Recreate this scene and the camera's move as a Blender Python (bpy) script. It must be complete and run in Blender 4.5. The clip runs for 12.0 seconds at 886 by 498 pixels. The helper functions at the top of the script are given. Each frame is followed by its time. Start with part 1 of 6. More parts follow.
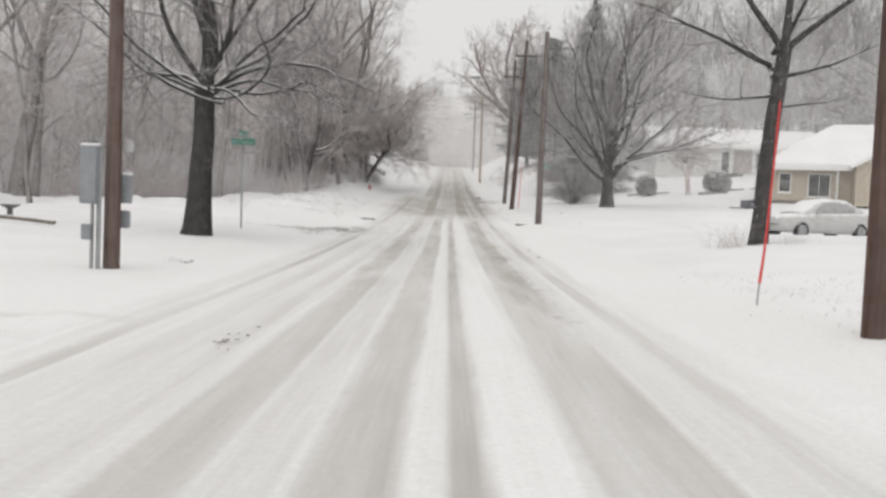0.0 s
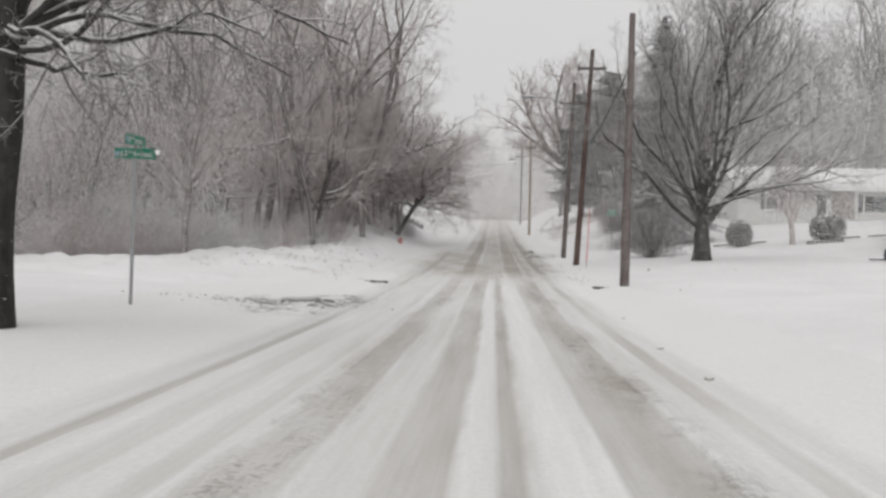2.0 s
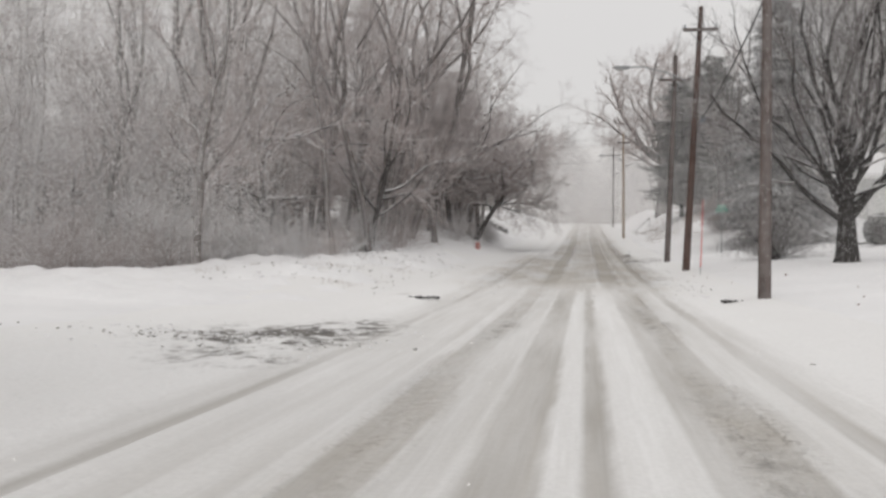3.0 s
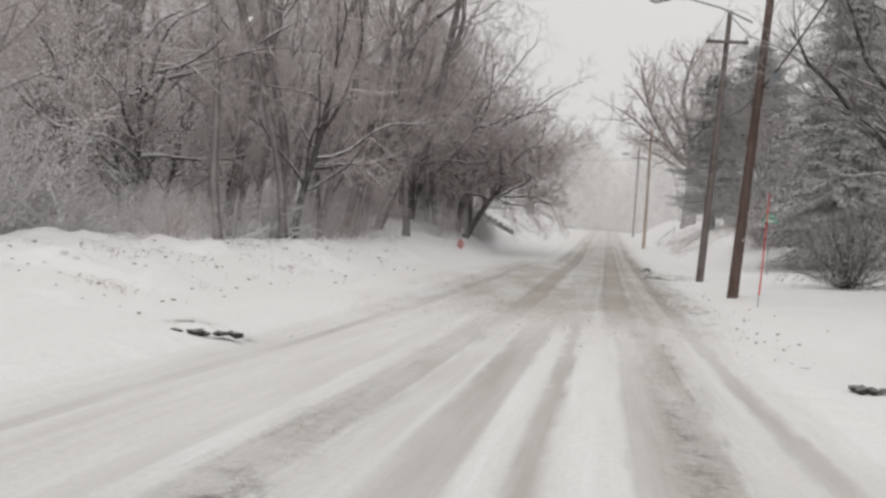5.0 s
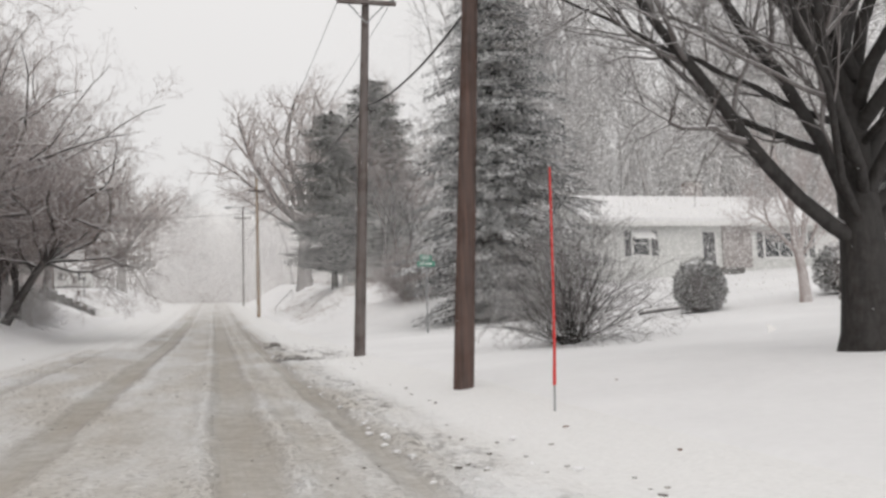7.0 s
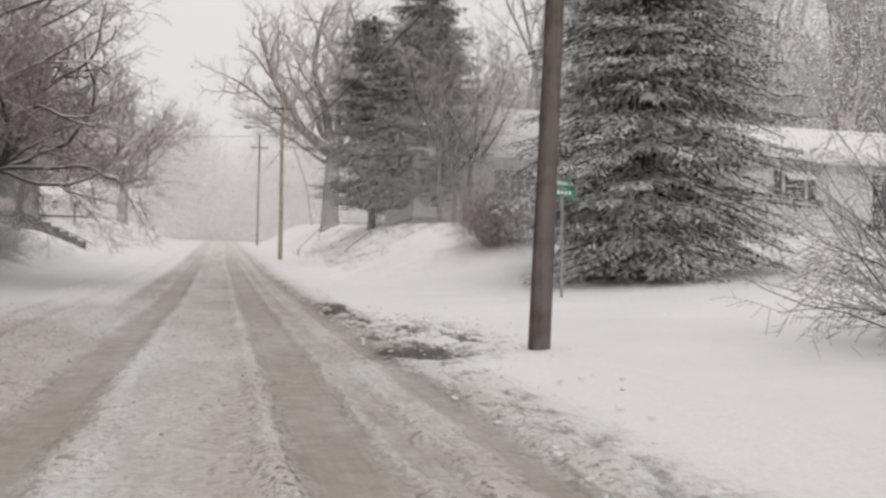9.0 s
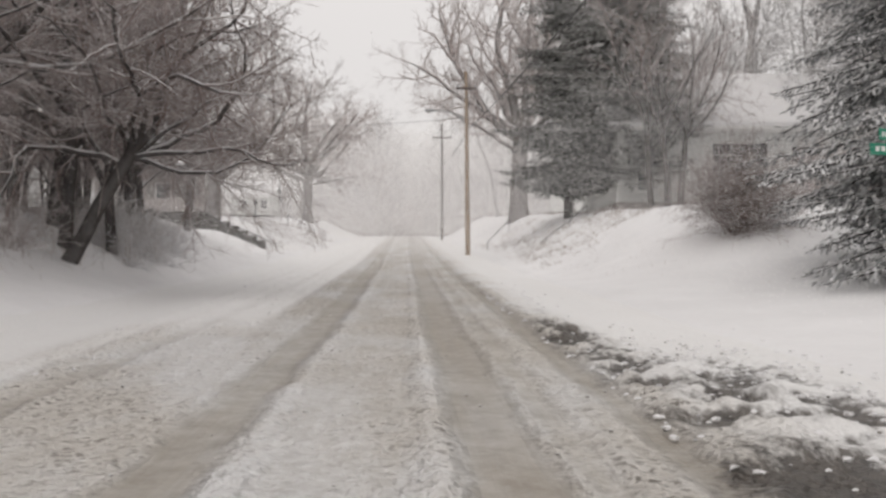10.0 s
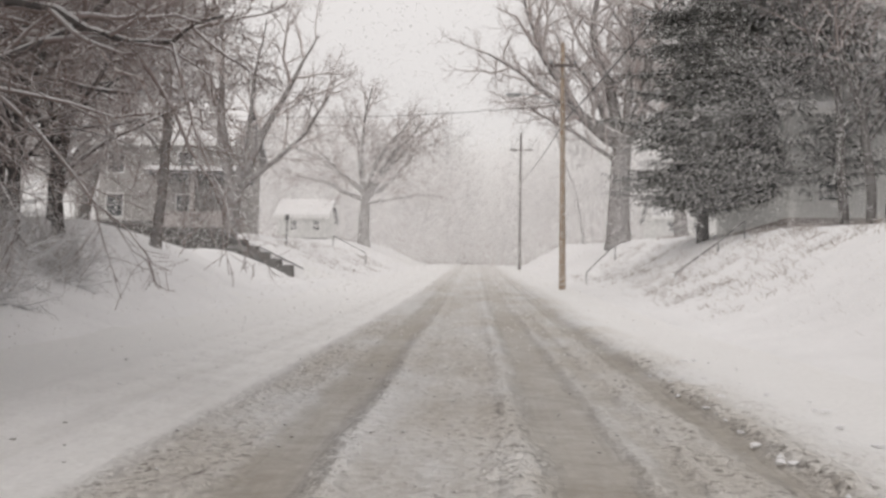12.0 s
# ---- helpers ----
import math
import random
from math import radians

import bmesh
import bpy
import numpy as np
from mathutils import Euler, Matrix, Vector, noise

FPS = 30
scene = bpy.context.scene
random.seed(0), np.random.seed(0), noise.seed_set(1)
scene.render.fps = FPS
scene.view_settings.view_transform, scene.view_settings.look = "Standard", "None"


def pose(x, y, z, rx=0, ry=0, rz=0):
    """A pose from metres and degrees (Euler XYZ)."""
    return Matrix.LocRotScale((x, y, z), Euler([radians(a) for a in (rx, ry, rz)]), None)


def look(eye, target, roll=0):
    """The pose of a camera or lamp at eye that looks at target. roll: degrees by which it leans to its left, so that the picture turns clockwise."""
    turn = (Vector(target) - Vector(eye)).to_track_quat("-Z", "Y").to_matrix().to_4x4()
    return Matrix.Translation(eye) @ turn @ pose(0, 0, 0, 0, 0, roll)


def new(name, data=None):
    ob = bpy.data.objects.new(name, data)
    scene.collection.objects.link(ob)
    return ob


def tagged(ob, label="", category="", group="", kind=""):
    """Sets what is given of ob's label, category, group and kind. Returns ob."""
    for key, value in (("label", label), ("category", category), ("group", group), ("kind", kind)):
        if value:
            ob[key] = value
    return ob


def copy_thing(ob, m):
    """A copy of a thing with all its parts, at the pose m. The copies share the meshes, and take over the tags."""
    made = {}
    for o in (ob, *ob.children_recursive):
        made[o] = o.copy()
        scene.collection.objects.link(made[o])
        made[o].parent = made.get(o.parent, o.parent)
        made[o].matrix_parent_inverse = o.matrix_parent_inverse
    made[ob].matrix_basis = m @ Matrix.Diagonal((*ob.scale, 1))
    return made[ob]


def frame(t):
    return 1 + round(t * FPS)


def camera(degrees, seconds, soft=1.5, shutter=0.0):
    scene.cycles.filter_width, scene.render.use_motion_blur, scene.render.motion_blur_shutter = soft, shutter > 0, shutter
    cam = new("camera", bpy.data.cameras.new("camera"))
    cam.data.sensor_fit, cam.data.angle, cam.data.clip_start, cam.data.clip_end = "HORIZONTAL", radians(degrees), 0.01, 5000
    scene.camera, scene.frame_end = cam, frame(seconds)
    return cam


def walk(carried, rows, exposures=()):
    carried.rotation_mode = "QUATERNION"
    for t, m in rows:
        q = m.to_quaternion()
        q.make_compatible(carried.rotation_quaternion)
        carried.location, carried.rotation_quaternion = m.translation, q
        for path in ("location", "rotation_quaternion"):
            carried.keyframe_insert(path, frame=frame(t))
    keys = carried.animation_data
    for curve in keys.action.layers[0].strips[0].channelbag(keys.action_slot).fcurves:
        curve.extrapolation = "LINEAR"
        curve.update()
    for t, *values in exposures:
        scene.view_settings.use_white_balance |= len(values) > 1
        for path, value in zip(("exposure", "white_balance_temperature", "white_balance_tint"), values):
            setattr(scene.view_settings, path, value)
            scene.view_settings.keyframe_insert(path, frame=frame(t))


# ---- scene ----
cam = camera(50.81, 12.0, 2.8)
PATH = [
    (0, (0.000, 0.000, 1.298), (-0.030, 9.989, 0.835), 2.25),
    (0.5, (-0.045, 3.366, 1.298), (-0.596, 13.337, 0.777), -0.84),
    (1, (-0.038, 6.276, 1.304), (-0.828, 16.202, 0.387), -1.16),
    (1.5, (-0.048, 9.579, 1.316), (-0.406, 19.503, 0.136), -0.98),
    (2, (-0.004, 13.052, 1.290), (-0.544, 23.036, 1.412), 1.57),
    (2.5, (0.002, 16.923, 1.289), (-1.237, 26.844, 1.474), -0.39),
    (4.5, (0.461, 29.720, 1.436), (-1.725, 39.477, 1.599), 4.07),
    (5, (0.514, 32.361, 1.516), (-1.189, 42.213, 1.681), 4.59),
    (5.5, (0.540, 35.498, 1.607), (0.174, 45.489, 1.832), 2.51),
    (6, (0.619, 38.771, 1.636), (1.621, 48.718, 1.851), -0.53),
    (6.5, (0.625, 42.409, 1.724), (2.780, 52.160, 2.254), -0.87),
    (7, (0.587, 45.891, 1.852), (2.978, 55.547, 2.878), -1.73),
    (9, (0.111, 58.245, 2.347), (2.443, 67.957, 2.832), 0.86),
    (9.5, (0.067, 62.021, 2.506), (1.222, 71.947, 2.893), 0.84),
    (10, (0.286, 64.814, 2.668), (0.689, 74.799, 3.054), -0.13),
    (10.5, (0.286, 68.126, 2.810), (0.413, 78.109, 3.392), -0.16),
    (11, (0.217, 72.007, 2.943), (0.253, 81.981, 3.670), 0.17),
    (11.5, (0.121, 76.020, 3.093), (-0.091, 85.993, 3.796), 0.26),
    (12, (0.154, 79.257, 3.264), (-0.189, 89.227, 3.965), 1.09),
]
EXPOSURES = [(0.0, 0.1, 6420, 8.2), (0.5, -0.06, 6420, 8.6), (1.5, -0.13, 6280, 8.2), (2.5, -0.04, 6430, 9), (5.0, -0.02, 6430, 8.6), (6.0, 0.0, 6430, 8.6), (7.0, 0.15, 6430, 8.8), (9.0, 0.09, 6530, 10.4), (12.0, 0.11, 6550, 10.6)]
walk(cam, [(t, look(eye, target, roll)) for t, eye, target, roll in PATH], EXPOSURES)

# ---- daylight: a thick snow cloud deck ----
world = bpy.data.worlds.new("snow_sky")
scene.world = world
world.use_nodes = True
wn, wl = world.node_tree.nodes, world.node_tree.links
wn.clear()
w_out = wn.new("ShaderNodeOutputWorld")
w_bg = wn.new("ShaderNodeBackground")
w_bg.inputs["Strength"].default_value = 1.0
w_sky = wn.new("ShaderNodeTexSky")
w_sky.sky_type = "NISHITA"
w_sky.sun_disc = False
w_sky.sun_elevation = radians(38)
w_sky.sun_rotation = radians(205)
w_sky.air_density, w_sky.dust_density = 1.0, 4.0
w_dim = wn.new("ShaderNodeMixRGB")
w_dim.blend_type = "MULTIPLY"
w_dim.inputs[0].default_value = 1.0
w_dim.inputs[2].default_value = (0.10, 0.10, 0.10, 1)
w_geo = wn.new("ShaderNodeTexCoord")
w_sep = wn.new("ShaderNodeSeparateXYZ")
w_ramp = wn.new("ShaderNodeValToRGB")
w_ramp.color_ramp.elements[0].position = 0.0
w_ramp.color_ramp.elements[0].color = (0.77, 0.737, 0.715, 1)
w_ramp.color_ramp.elements[1].position = 0.75
w_ramp.color_ramp.elements[1].color = (0.95, 0.912, 0.883, 1)
w_noise = wn.new("ShaderNodeTexNoise")
w_noise.inputs["Scale"].default_value = 1.6
w_noise.inputs["Detail"].default_value = 3.0
w_cloud = wn.new("ShaderNodeMixRGB")
w_cloud.blend_type = "MULTIPLY"
w_cloud.inputs[0].default_value = 0.12
w_mix = wn.new("ShaderNodeMixRGB")
w_mix.inputs[0].default_value = 0.9
wl.new(w_sky.outputs[0], w_dim.inputs[1])
wl.new(w_geo.outputs["Generated"], w_sep.inputs[0])
wl.new(w_sep.outputs["Z"], w_ramp.inputs[0])
wl.new(w_geo.outputs["Generated"], w_noise.inputs["Vector"])
wl.new(w_ramp.outputs[0], w_cloud.inputs[1])
wl.new(w_noise.outputs["Fac"], w_cloud.inputs[2])
wl.new(w_dim.outputs[0], w_mix.inputs[1])
wl.new(w_cloud.outputs[0], w_mix.inputs[2])
wl.new(w_mix.outputs[0], w_bg.inputs["Color"])
wl.new(w_bg.outputs[0], w_out.inputs["Surface"])

sun_data = bpy.data.lights.new("sun", "SUN")
sun_data.energy, sun_data.angle, sun_data.color = 0.5, radians(60), (1.0, 0.97, 0.94)
sun = new("sun", sun_data)
sun.matrix_world = look((0, 0, 40), (9, 22, 0))

# ---- materials ----


def material(name, rough=0.8, metal=0.0):
    m = bpy.data.materials.new(name)
    m.use_nodes = True
    n, l = m.node_tree.nodes, m.node_tree.links
    b = n["Principled BSDF"]
    b.inputs["Roughness"].default_value = rough
    b.inputs["Metallic"].default_value = metal
    return m, n, l, b


def noise_node(n, l, scale, detail=4.0, rough=0.6, stretch=None):
    tc = n.new("ShaderNodeTexCoord")
    tx = n.new("ShaderNodeTexNoise")
    tx.inputs["Scale"].default_value = scale
    tx.inputs["Detail"].default_value = detail
    tx.inputs["Roughness"].default_value = rough
    if stretch:
        mp = n.new("ShaderNodeMapping")
        mp.inputs["Scale"].default_value = stretch
        l.new(tc.outputs["Object"], mp.inputs[0])
        l.new(mp.outputs[0], tx.inputs["Vector"])
    else:
        l.new(tc.outputs["Object"], tx.inputs["Vector"])
    return tx.outputs["Fac"]


def ramp(n, l, fac, stops):
    r = n.new("ShaderNodeValToRGB")
    els = r.color_ramp.elements
    while len(els) < len(stops):
        els.new(0.5)
    for e, (p, c) in zip(els, stops):
        e.position, e.color = p, (*c, 1)
    l.new(fac, r.inputs[0])
    return r.outputs[0]


def mathn(n, l, op, a, b=0.5, c=None, clamp=False):
    x = n.new("ShaderNodeMath")
    x.operation, x.use_clamp = op, clamp
    for i, v in enumerate((a, b) if c is None else (a, b, c)):
        if isinstance(v, (int, float)):
            x.inputs[i].default_value = v
        else:
            l.new(v, x.inputs[i])
    return x.outputs[0]


def mix(n, l, fac, a, b, kind="MIX"):
    x = n.new("ShaderNodeMixRGB")
    x.blend_type = kind
    for i, v in enumerate((fac, a, b)):
        if isinstance(v, (int, float)):
            x.inputs[i].default_value = v
        elif isinstance(v, tuple):
            x.inputs[i].default_value = (*v, 1)
        else:
            l.new(v, x.inputs[i])
    return x.outputs[0]


def bump(n, l, b, height, strength=0.4, distance=0.02):
    x = n.new("ShaderNodeBump")
    x.inputs["Strength"].default_value, x.inputs["Distance"].default_value = strength, distance
    l.new(height, x.inputs["Height"])
    l.new(x.outputs[0], b.inputs["Normal"])


def normal_axis(n, l, axis):
    g = n.new("ShaderNodeNewGeometry")
    s = n.new("ShaderNodeSeparateXYZ")
    l.new(g.outputs["Normal"], s.inputs[0])
    return s.outputs[axis]


SNOW = (0.86, 0.86, 0.87)


def snow_top(n, l, colour, low=0.45, high=0.75, amount=1.0, scale=9.0, wind=0.0):
    """Lays fallen snow on faces that look up; wind whitens those toward -y, as driven snow and in places as painted
    haze.
    """
    up = normal_axis(n, l, "Z")
    nz = noise_node(n, l, scale, 3.0)
    v = mathn(n, l, "ADD", up, mathn(n, l, "MULTIPLY_ADD", nz, 0.9, -0.45))
    mr = n.new("ShaderNodeMapRange")
    mr.inputs["From Min"].default_value, mr.inputs["From Max"].default_value = low, high
    mr.inputs["To Max"].default_value = amount
    l.new(v, mr.inputs["Value"])
    fac = mr.outputs[0]
    if wind:
        side = mathn(n, l, "MULTIPLY", normal_axis(n, l, "Y"), -1.0)
        wv = mathn(n, l, "ADD", side, mathn(n, l, "MULTIPLY_ADD", noise_node(n, l, scale * 0.6, 4.0), 2.4, -1.2))
        m2 = n.new("ShaderNodeMapRange")
        m2.inputs["From Min"].default_value, m2.inputs["From Max"].default_value = 0.1, 1.0
        m2.inputs["To Max"].default_value = wind
        l.new(wv, m2.inputs["Value"])
        fac = mathn(n, l, "MAXIMUM", fac, m2.outputs[0])
    return mix(n, l, fac, colour, SNOW)


def bark(name, dark, light, wind=0.0, low=0.45, amount=1.0, scale=9.0):
    m, n, l, b = material(name, 0.9)
    grain = noise_node(n, l, 14.0, 5.0, 0.7, (1.0, 1.0, 0.18))
    blot = noise_node(n, l, 1.3, 3.0)
    c = ramp(n, l, grain, ((0.3, dark), (0.7, light)))
    c = mix(n, l, 0.35, c, ramp(n, l, blot, ((0.35, (0.6, 0.6, 0.6)), (0.65, (1, 1, 1)))), "MULTIPLY")
    l.new(snow_top(n, l, c, low, low + 0.3, amount, scale, wind), b.inputs["Base Color"])
    bump(n, l, b, grain, 0.6, 0.03)
    return m


BARK = bark("maple_bark", (0.009, 0.0078, 0.007), (0.036, 0.03, 0.027), 0.035, 0.66)
TWIG = bark("maple_twig", (0.085, 0.072, 0.068), (0.18, 0.156, 0.148), 0.18, 0.42, 0.9, 3.0)
# woods bark and twigs are paler than the maples': haze put into the colour
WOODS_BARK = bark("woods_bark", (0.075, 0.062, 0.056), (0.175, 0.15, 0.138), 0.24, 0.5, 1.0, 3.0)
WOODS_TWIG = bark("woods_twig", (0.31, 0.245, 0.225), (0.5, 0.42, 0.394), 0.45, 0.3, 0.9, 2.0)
# paler again for deep trees: clinging snow and distance haze in one colour
FROST_HAZE_BARK = bark("frosted_haze_bark", (0.31, 0.282, 0.27), (0.5, 0.465, 0.45), 0.75, 0.35)
FROST_HAZE_TWIG = bark("frosted_haze_twig", (0.48, 0.445, 0.43), (0.64, 0.605, 0.59), 0.8, 0.2, 0.95, 2.0)
# flat grey of the far trees is haze put into the colour
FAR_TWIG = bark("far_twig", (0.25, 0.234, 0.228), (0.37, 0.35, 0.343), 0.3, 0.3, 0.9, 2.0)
# red-brown twigs lightened as well, as painted haze over the deep scrub
RED_TWIG = bark("red_twig", (0.32, 0.238, 0.215), (0.5, 0.404, 0.372), 0.42, 0.22, 0.9, 3.0)

WINE_TWIG = bark("wine_twig", (0.15, 0.102, 0.09), (0.3, 0.22, 0.196), 0.26, 0.3, 0.9, 3.0)
WINE_BARK = bark("dark_wet_bark", (0.02, 0.016, 0.014), (0.07, 0.056, 0.05), 0.1, 0.5, 1.0, 4.0)


def needle_material(name, dark, light, amount, wind=0.25):
    m, n, l, b = material(name, 0.75)
    c = ramp(n, l, noise_node(n, l, 3.0, 4.0), ((0.3, dark), (0.7, light)))
    c = snow_top(n, l, c, 0.3, 0.75, amount, 1.1, wind)
    l.new(c, b.inputs["Base Color"])
    thin, both = n.new("ShaderNodeBsdfTranslucent"), n.new("ShaderNodeMixShader")
    both.inputs[0].default_value = 0.4
    l.new(c, thin.inputs["Color"])
    l.new(b.outputs[0], both.inputs[1])
    l.new(thin.outputs[0], both.inputs[2])
    l.new(both.outputs[0], n["Material Output"].inputs["Surface"])
    return m


NEEDLE = needle_material("spruce_needles", (0.08, 0.088, 0.09), (0.17, 0.178, 0.18), 1.0, 0.42)
BUSH = needle_material("bush_leaves", (0.07, 0.077, 0.07), (0.17, 0.173, 0.16), 1.0, 0.5)
CEDAR = needle_material("cedar_needles", (0.07, 0.072, 0.066), (0.145, 0.146, 0.135), 0.45, 0.1)


def snow_material():
    m, n, l, b = material("fresh_snow", 0.85)
    big = noise_node(n, l, 0.35, 5.0)
    fine = noise_node(n, l, 7.0, 6.0, 0.7)
    c = ramp(n, l, big, ((0.3, (0.80, 0.80, 0.81)), (0.7, (0.88, 0.88, 0.89))))
    c = mix(n, l, 0.12, c, ramp(n, l, fine, ((0.35, (0.75, 0.75, 0.75)), (0.6, (1, 1, 1)))), "MULTIPLY")
    l.new(c, b.inputs["Base Color"])
    bump(n, l, b, mathn(n, l, "ADD", fine, mathn(n, l, "MULTIPLY", noise_node(n, l, 1.2, 5.0), 2.0)), 0.35, 0.06)
    return m


FRESH = snow_material()


def road_material():
    """Snow, packed tyre lanes, churned slush and mud, by the dirt layers of the mesh."""
    m, n, l, b = material("snowy_road", 0.8)
    layer = {}
    for nm in ("packed", "mud", "loose"):
        a = n.new("ShaderNodeAttribute")
        a.attribute_name = nm
        layer[nm] = a.outputs["Fac"]
    packed, loose = layer["packed"], layer["loose"]
    fine = noise_node(n, l, 22.0, 5.0, 0.7)
    streak = noise_node(n, l, 7.0, 5.0, 0.65, (1.0, 0.03, 1.0))
    thread = noise_node(n, l, 30.0, 4.0, 0.6, (1.0, 0.02, 1.0))
    broad = noise_node(n, l, 0.8, 5.0, 0.6, (1.0, 0.35, 1.0))
    clump = noise_node(n, l, 10.0, 3.0, 0.55)
    speck = noise_node(n, l, 15.0, 2.0, 0.5)
    clot = noise_node(n, l, 4.2, 4.0, 0.6)
    snowc = ramp(n, l, fine, ((0.3, (0.78, 0.78, 0.78)), (0.65, (0.87, 0.87, 0.87))))
    slush = ramp(n, l, streak, ((0.3, (0.25, 0.23, 0.2)), (0.7, (0.37, 0.345, 0.305))))
    k = mathn(n, l, "ADD", packed, mathn(n, l, "MULTIPLY_ADD", streak, 0.8, -0.4))
    k = mathn(n, l, "ADD", k, mathn(n, l, "MULTIPLY_ADD", thread, 0.4, -0.2))
    k = mathn(n, l, "ADD", k, mathn(n, l, "MULTIPLY", mathn(n, l, "MULTIPLY_ADD", clot, 1.2, -0.6), loose), clamp=True)
    k = mathn(n, l, "MULTIPLY", k, packed, clamp=True)
    k = mathn(n, l, "POWER", k, 0.6)
    # crumbs of whiter snow over slush, wet pits; both carry painted lump shading
    churn = mathn(n, l, "MULTIPLY", loose, mathn(n, l, "SUBTRACT", 1.25, mathn(n, l, "MULTIPLY", packed, 1.35), clamp=True), clamp=True)
    crumb = ramp(n, l, clump, ((0.5, (0, 0, 0)), (0.62, (1, 1, 1))))
    crumb = mathn(n, l, "MULTIPLY", crumb, ramp(n, l, clot, ((0.4, (0.2, 0.2, 0.2)), (0.6, (1, 1, 1)))))
    k = mathn(n, l, "MULTIPLY", k, mathn(n, l, "SUBTRACT", 1.0, mathn(n, l, "MULTIPLY", crumb, mathn(n, l, "MULTIPLY", churn, 0.8)), clamp=True))
    c = mix(n, l, k, snowc, slush)
    tint = ramp(n, l, broad, ((0.4, (0.8, 0.755, 0.69)), (0.62, (1, 1, 1))))
    c = mix(n, l, mathn(n, l, "MULTIPLY", loose, 0.75), c, tint, "MULTIPLY")
    pit = ramp(n, l, speck, ((0.39, (1, 1, 1)), (0.45, (0, 0, 0))))
    pit = mathn(n, l, "MULTIPLY", pit, ramp(n, l, clot, ((0.42, (1, 1, 1)), (0.6, (0.12, 0.12, 0.12)))))
    c = mix(n, l, mathn(n, l, "MULTIPLY", mathn(n, l, "MULTIPLY", pit, mathn(n, l, "MULTIPLY", churn, ramp(n, l, broad, ((0.42, (1, 1, 1)), (0.6, (0.3, 0.3, 0.3)))))), 0.9), c, (0.15, 0.13, 0.108))
    dirt = ramp(n, l, noise_node(n, l, 5.0, 5.0), ((0.35, (0.035, 0.029, 0.024)), (0.7, (0.14, 0.118, 0.098))))
    spread = mathn(n, l, "MULTIPLY_ADD", noise_node(n, l, 4.5, 6.0, 0.75, (1.0, 0.55, 1.0)), 3.4, -1.7)
    wet = n.new("ShaderNodeMapRange")
    wet.inputs["From Min"].default_value, wet.inputs["From Max"].default_value = 0.15, 0.7
    l.new(mathn(n, l, "ADD", layer["mud"], spread), wet.inputs["Value"])
    k2 = mathn(n, l, "MULTIPLY", wet.outputs[0], mathn(n, l, "MULTIPLY", layer["mud"], 2.2, clamp=True))
    l.new(mix(n, l, mathn(n, l, "MULTIPLY", k2, 0.88), c, dirt), b.inputs["Base Color"])
    rough = mathn(n, l, "MULTIPLY_ADD", packed, -0.25, 0.85)
    l.new(mathn(n, l, "MULTIPLY_ADD", k2, -0.3, rough), b.inputs["Roughness"])
    h = mathn(n, l, "ADD", mathn(n, l, "MULTIPLY", mathn(n, l, "ADD", mathn(n, l, "ADD", clump, mathn(n, l, "MULTIPLY", speck, 0.7)), mathn(n, l, "MULTIPLY", clot, 0.6)), mathn(n, l, "MULTIPLY", churn, 1.5)), mathn(n, l, "MULTIPLY", streak, 0.15))
    h = mathn(n, l, "ADD", h, mathn(n, l, "MULTIPLY", fine, 0.1))
    h = mathn(n, l, "ADD", h, mathn(n, l, "MULTIPLY", mathn(n, l, "MULTIPLY", layer["mud"], clump), 2.5))
    bump(n, l, b, h, 1.0, 0.085)
    return m


ROAD = road_material()


def plain(name, colour, rough=0.6, metal=0.0, vary=0.25, scale=6.0, snow=0.0, stretch=None, wind=0.0):
    m, n, l, b = material(name, rough, metal)
    f = noise_node(n, l, scale, 5.0, 0.65, stretch)
    lo, hi = tuple(v * (1 - vary) for v in colour), tuple(min(1, v * (1 + vary)) for v in colour)
    c = ramp(n, l, f, ((0.3, lo), (0.7, hi)))
    if snow or wind:
        c = snow_top(n, l, c, 0.5, 0.75, snow, 5.0, wind)
    l.new(c, b.inputs["Base Color"])
    bump(n, l, b, f, 0.2, 0.01)
    return m


POLE_BROWN = plain("creosote_wood", (0.08, 0.044, 0.034), 0.85, 0, 0.55, 18.0, 0.8, (1, 1, 0.05), 0.04)
POLE_GREY = plain("grey_pole_wood", (0.095, 0.058, 0.047), 0.9, 0, 0.5, 18.0, 0.8, (1, 1, 0.05), 0.06)
POLE_DARK = plain("old_pole_wood", (0.075, 0.051, 0.043), 0.9, 0, 0.55, 18.0, 0.8, (1, 1, 0.05), 0.12)
POLE_PALE = plain("pale_pole_wood", (0.30, 0.215, 0.14), 0.9, 0, 0.35, 18.0, 0.8, (1, 1, 0.05), 0.15)
STEEL = plain("galvanised_steel", (0.36, 0.37, 0.38), 0.5, 0.6, 0.15, 30.0, 0.8)
CABINET = plain("grey_enamel", (0.26, 0.277, 0.297), 0.5, 0.1, 0.12, 8.0, 1.0)
GLASSY = plain("meter_glass", (0.5, 0.5, 0.5), 0.15, 0, 0.1, 8.0, 0.6)
RUBBER = plain("black_rubber", (0.02, 0.02, 0.02), 0.85, 0, 0.3, 20.0, 0.8)
# dark of holes in the snow, put into the colour of solid lumps
HOLE_DARK = plain("hole_dark", (0.03, 0.028, 0.026), 0.7, 0, 0.3, 20.0, 0.2)
CABLE = plain("black_cable", (0.03, 0.03, 0.03), 0.7, 0, 0.3, 20.0, 0.7)
GREEN = plain("sign_green", (0.015, 0.22, 0.14), 0.45, 0, 0.1, 10.0, 0.5)
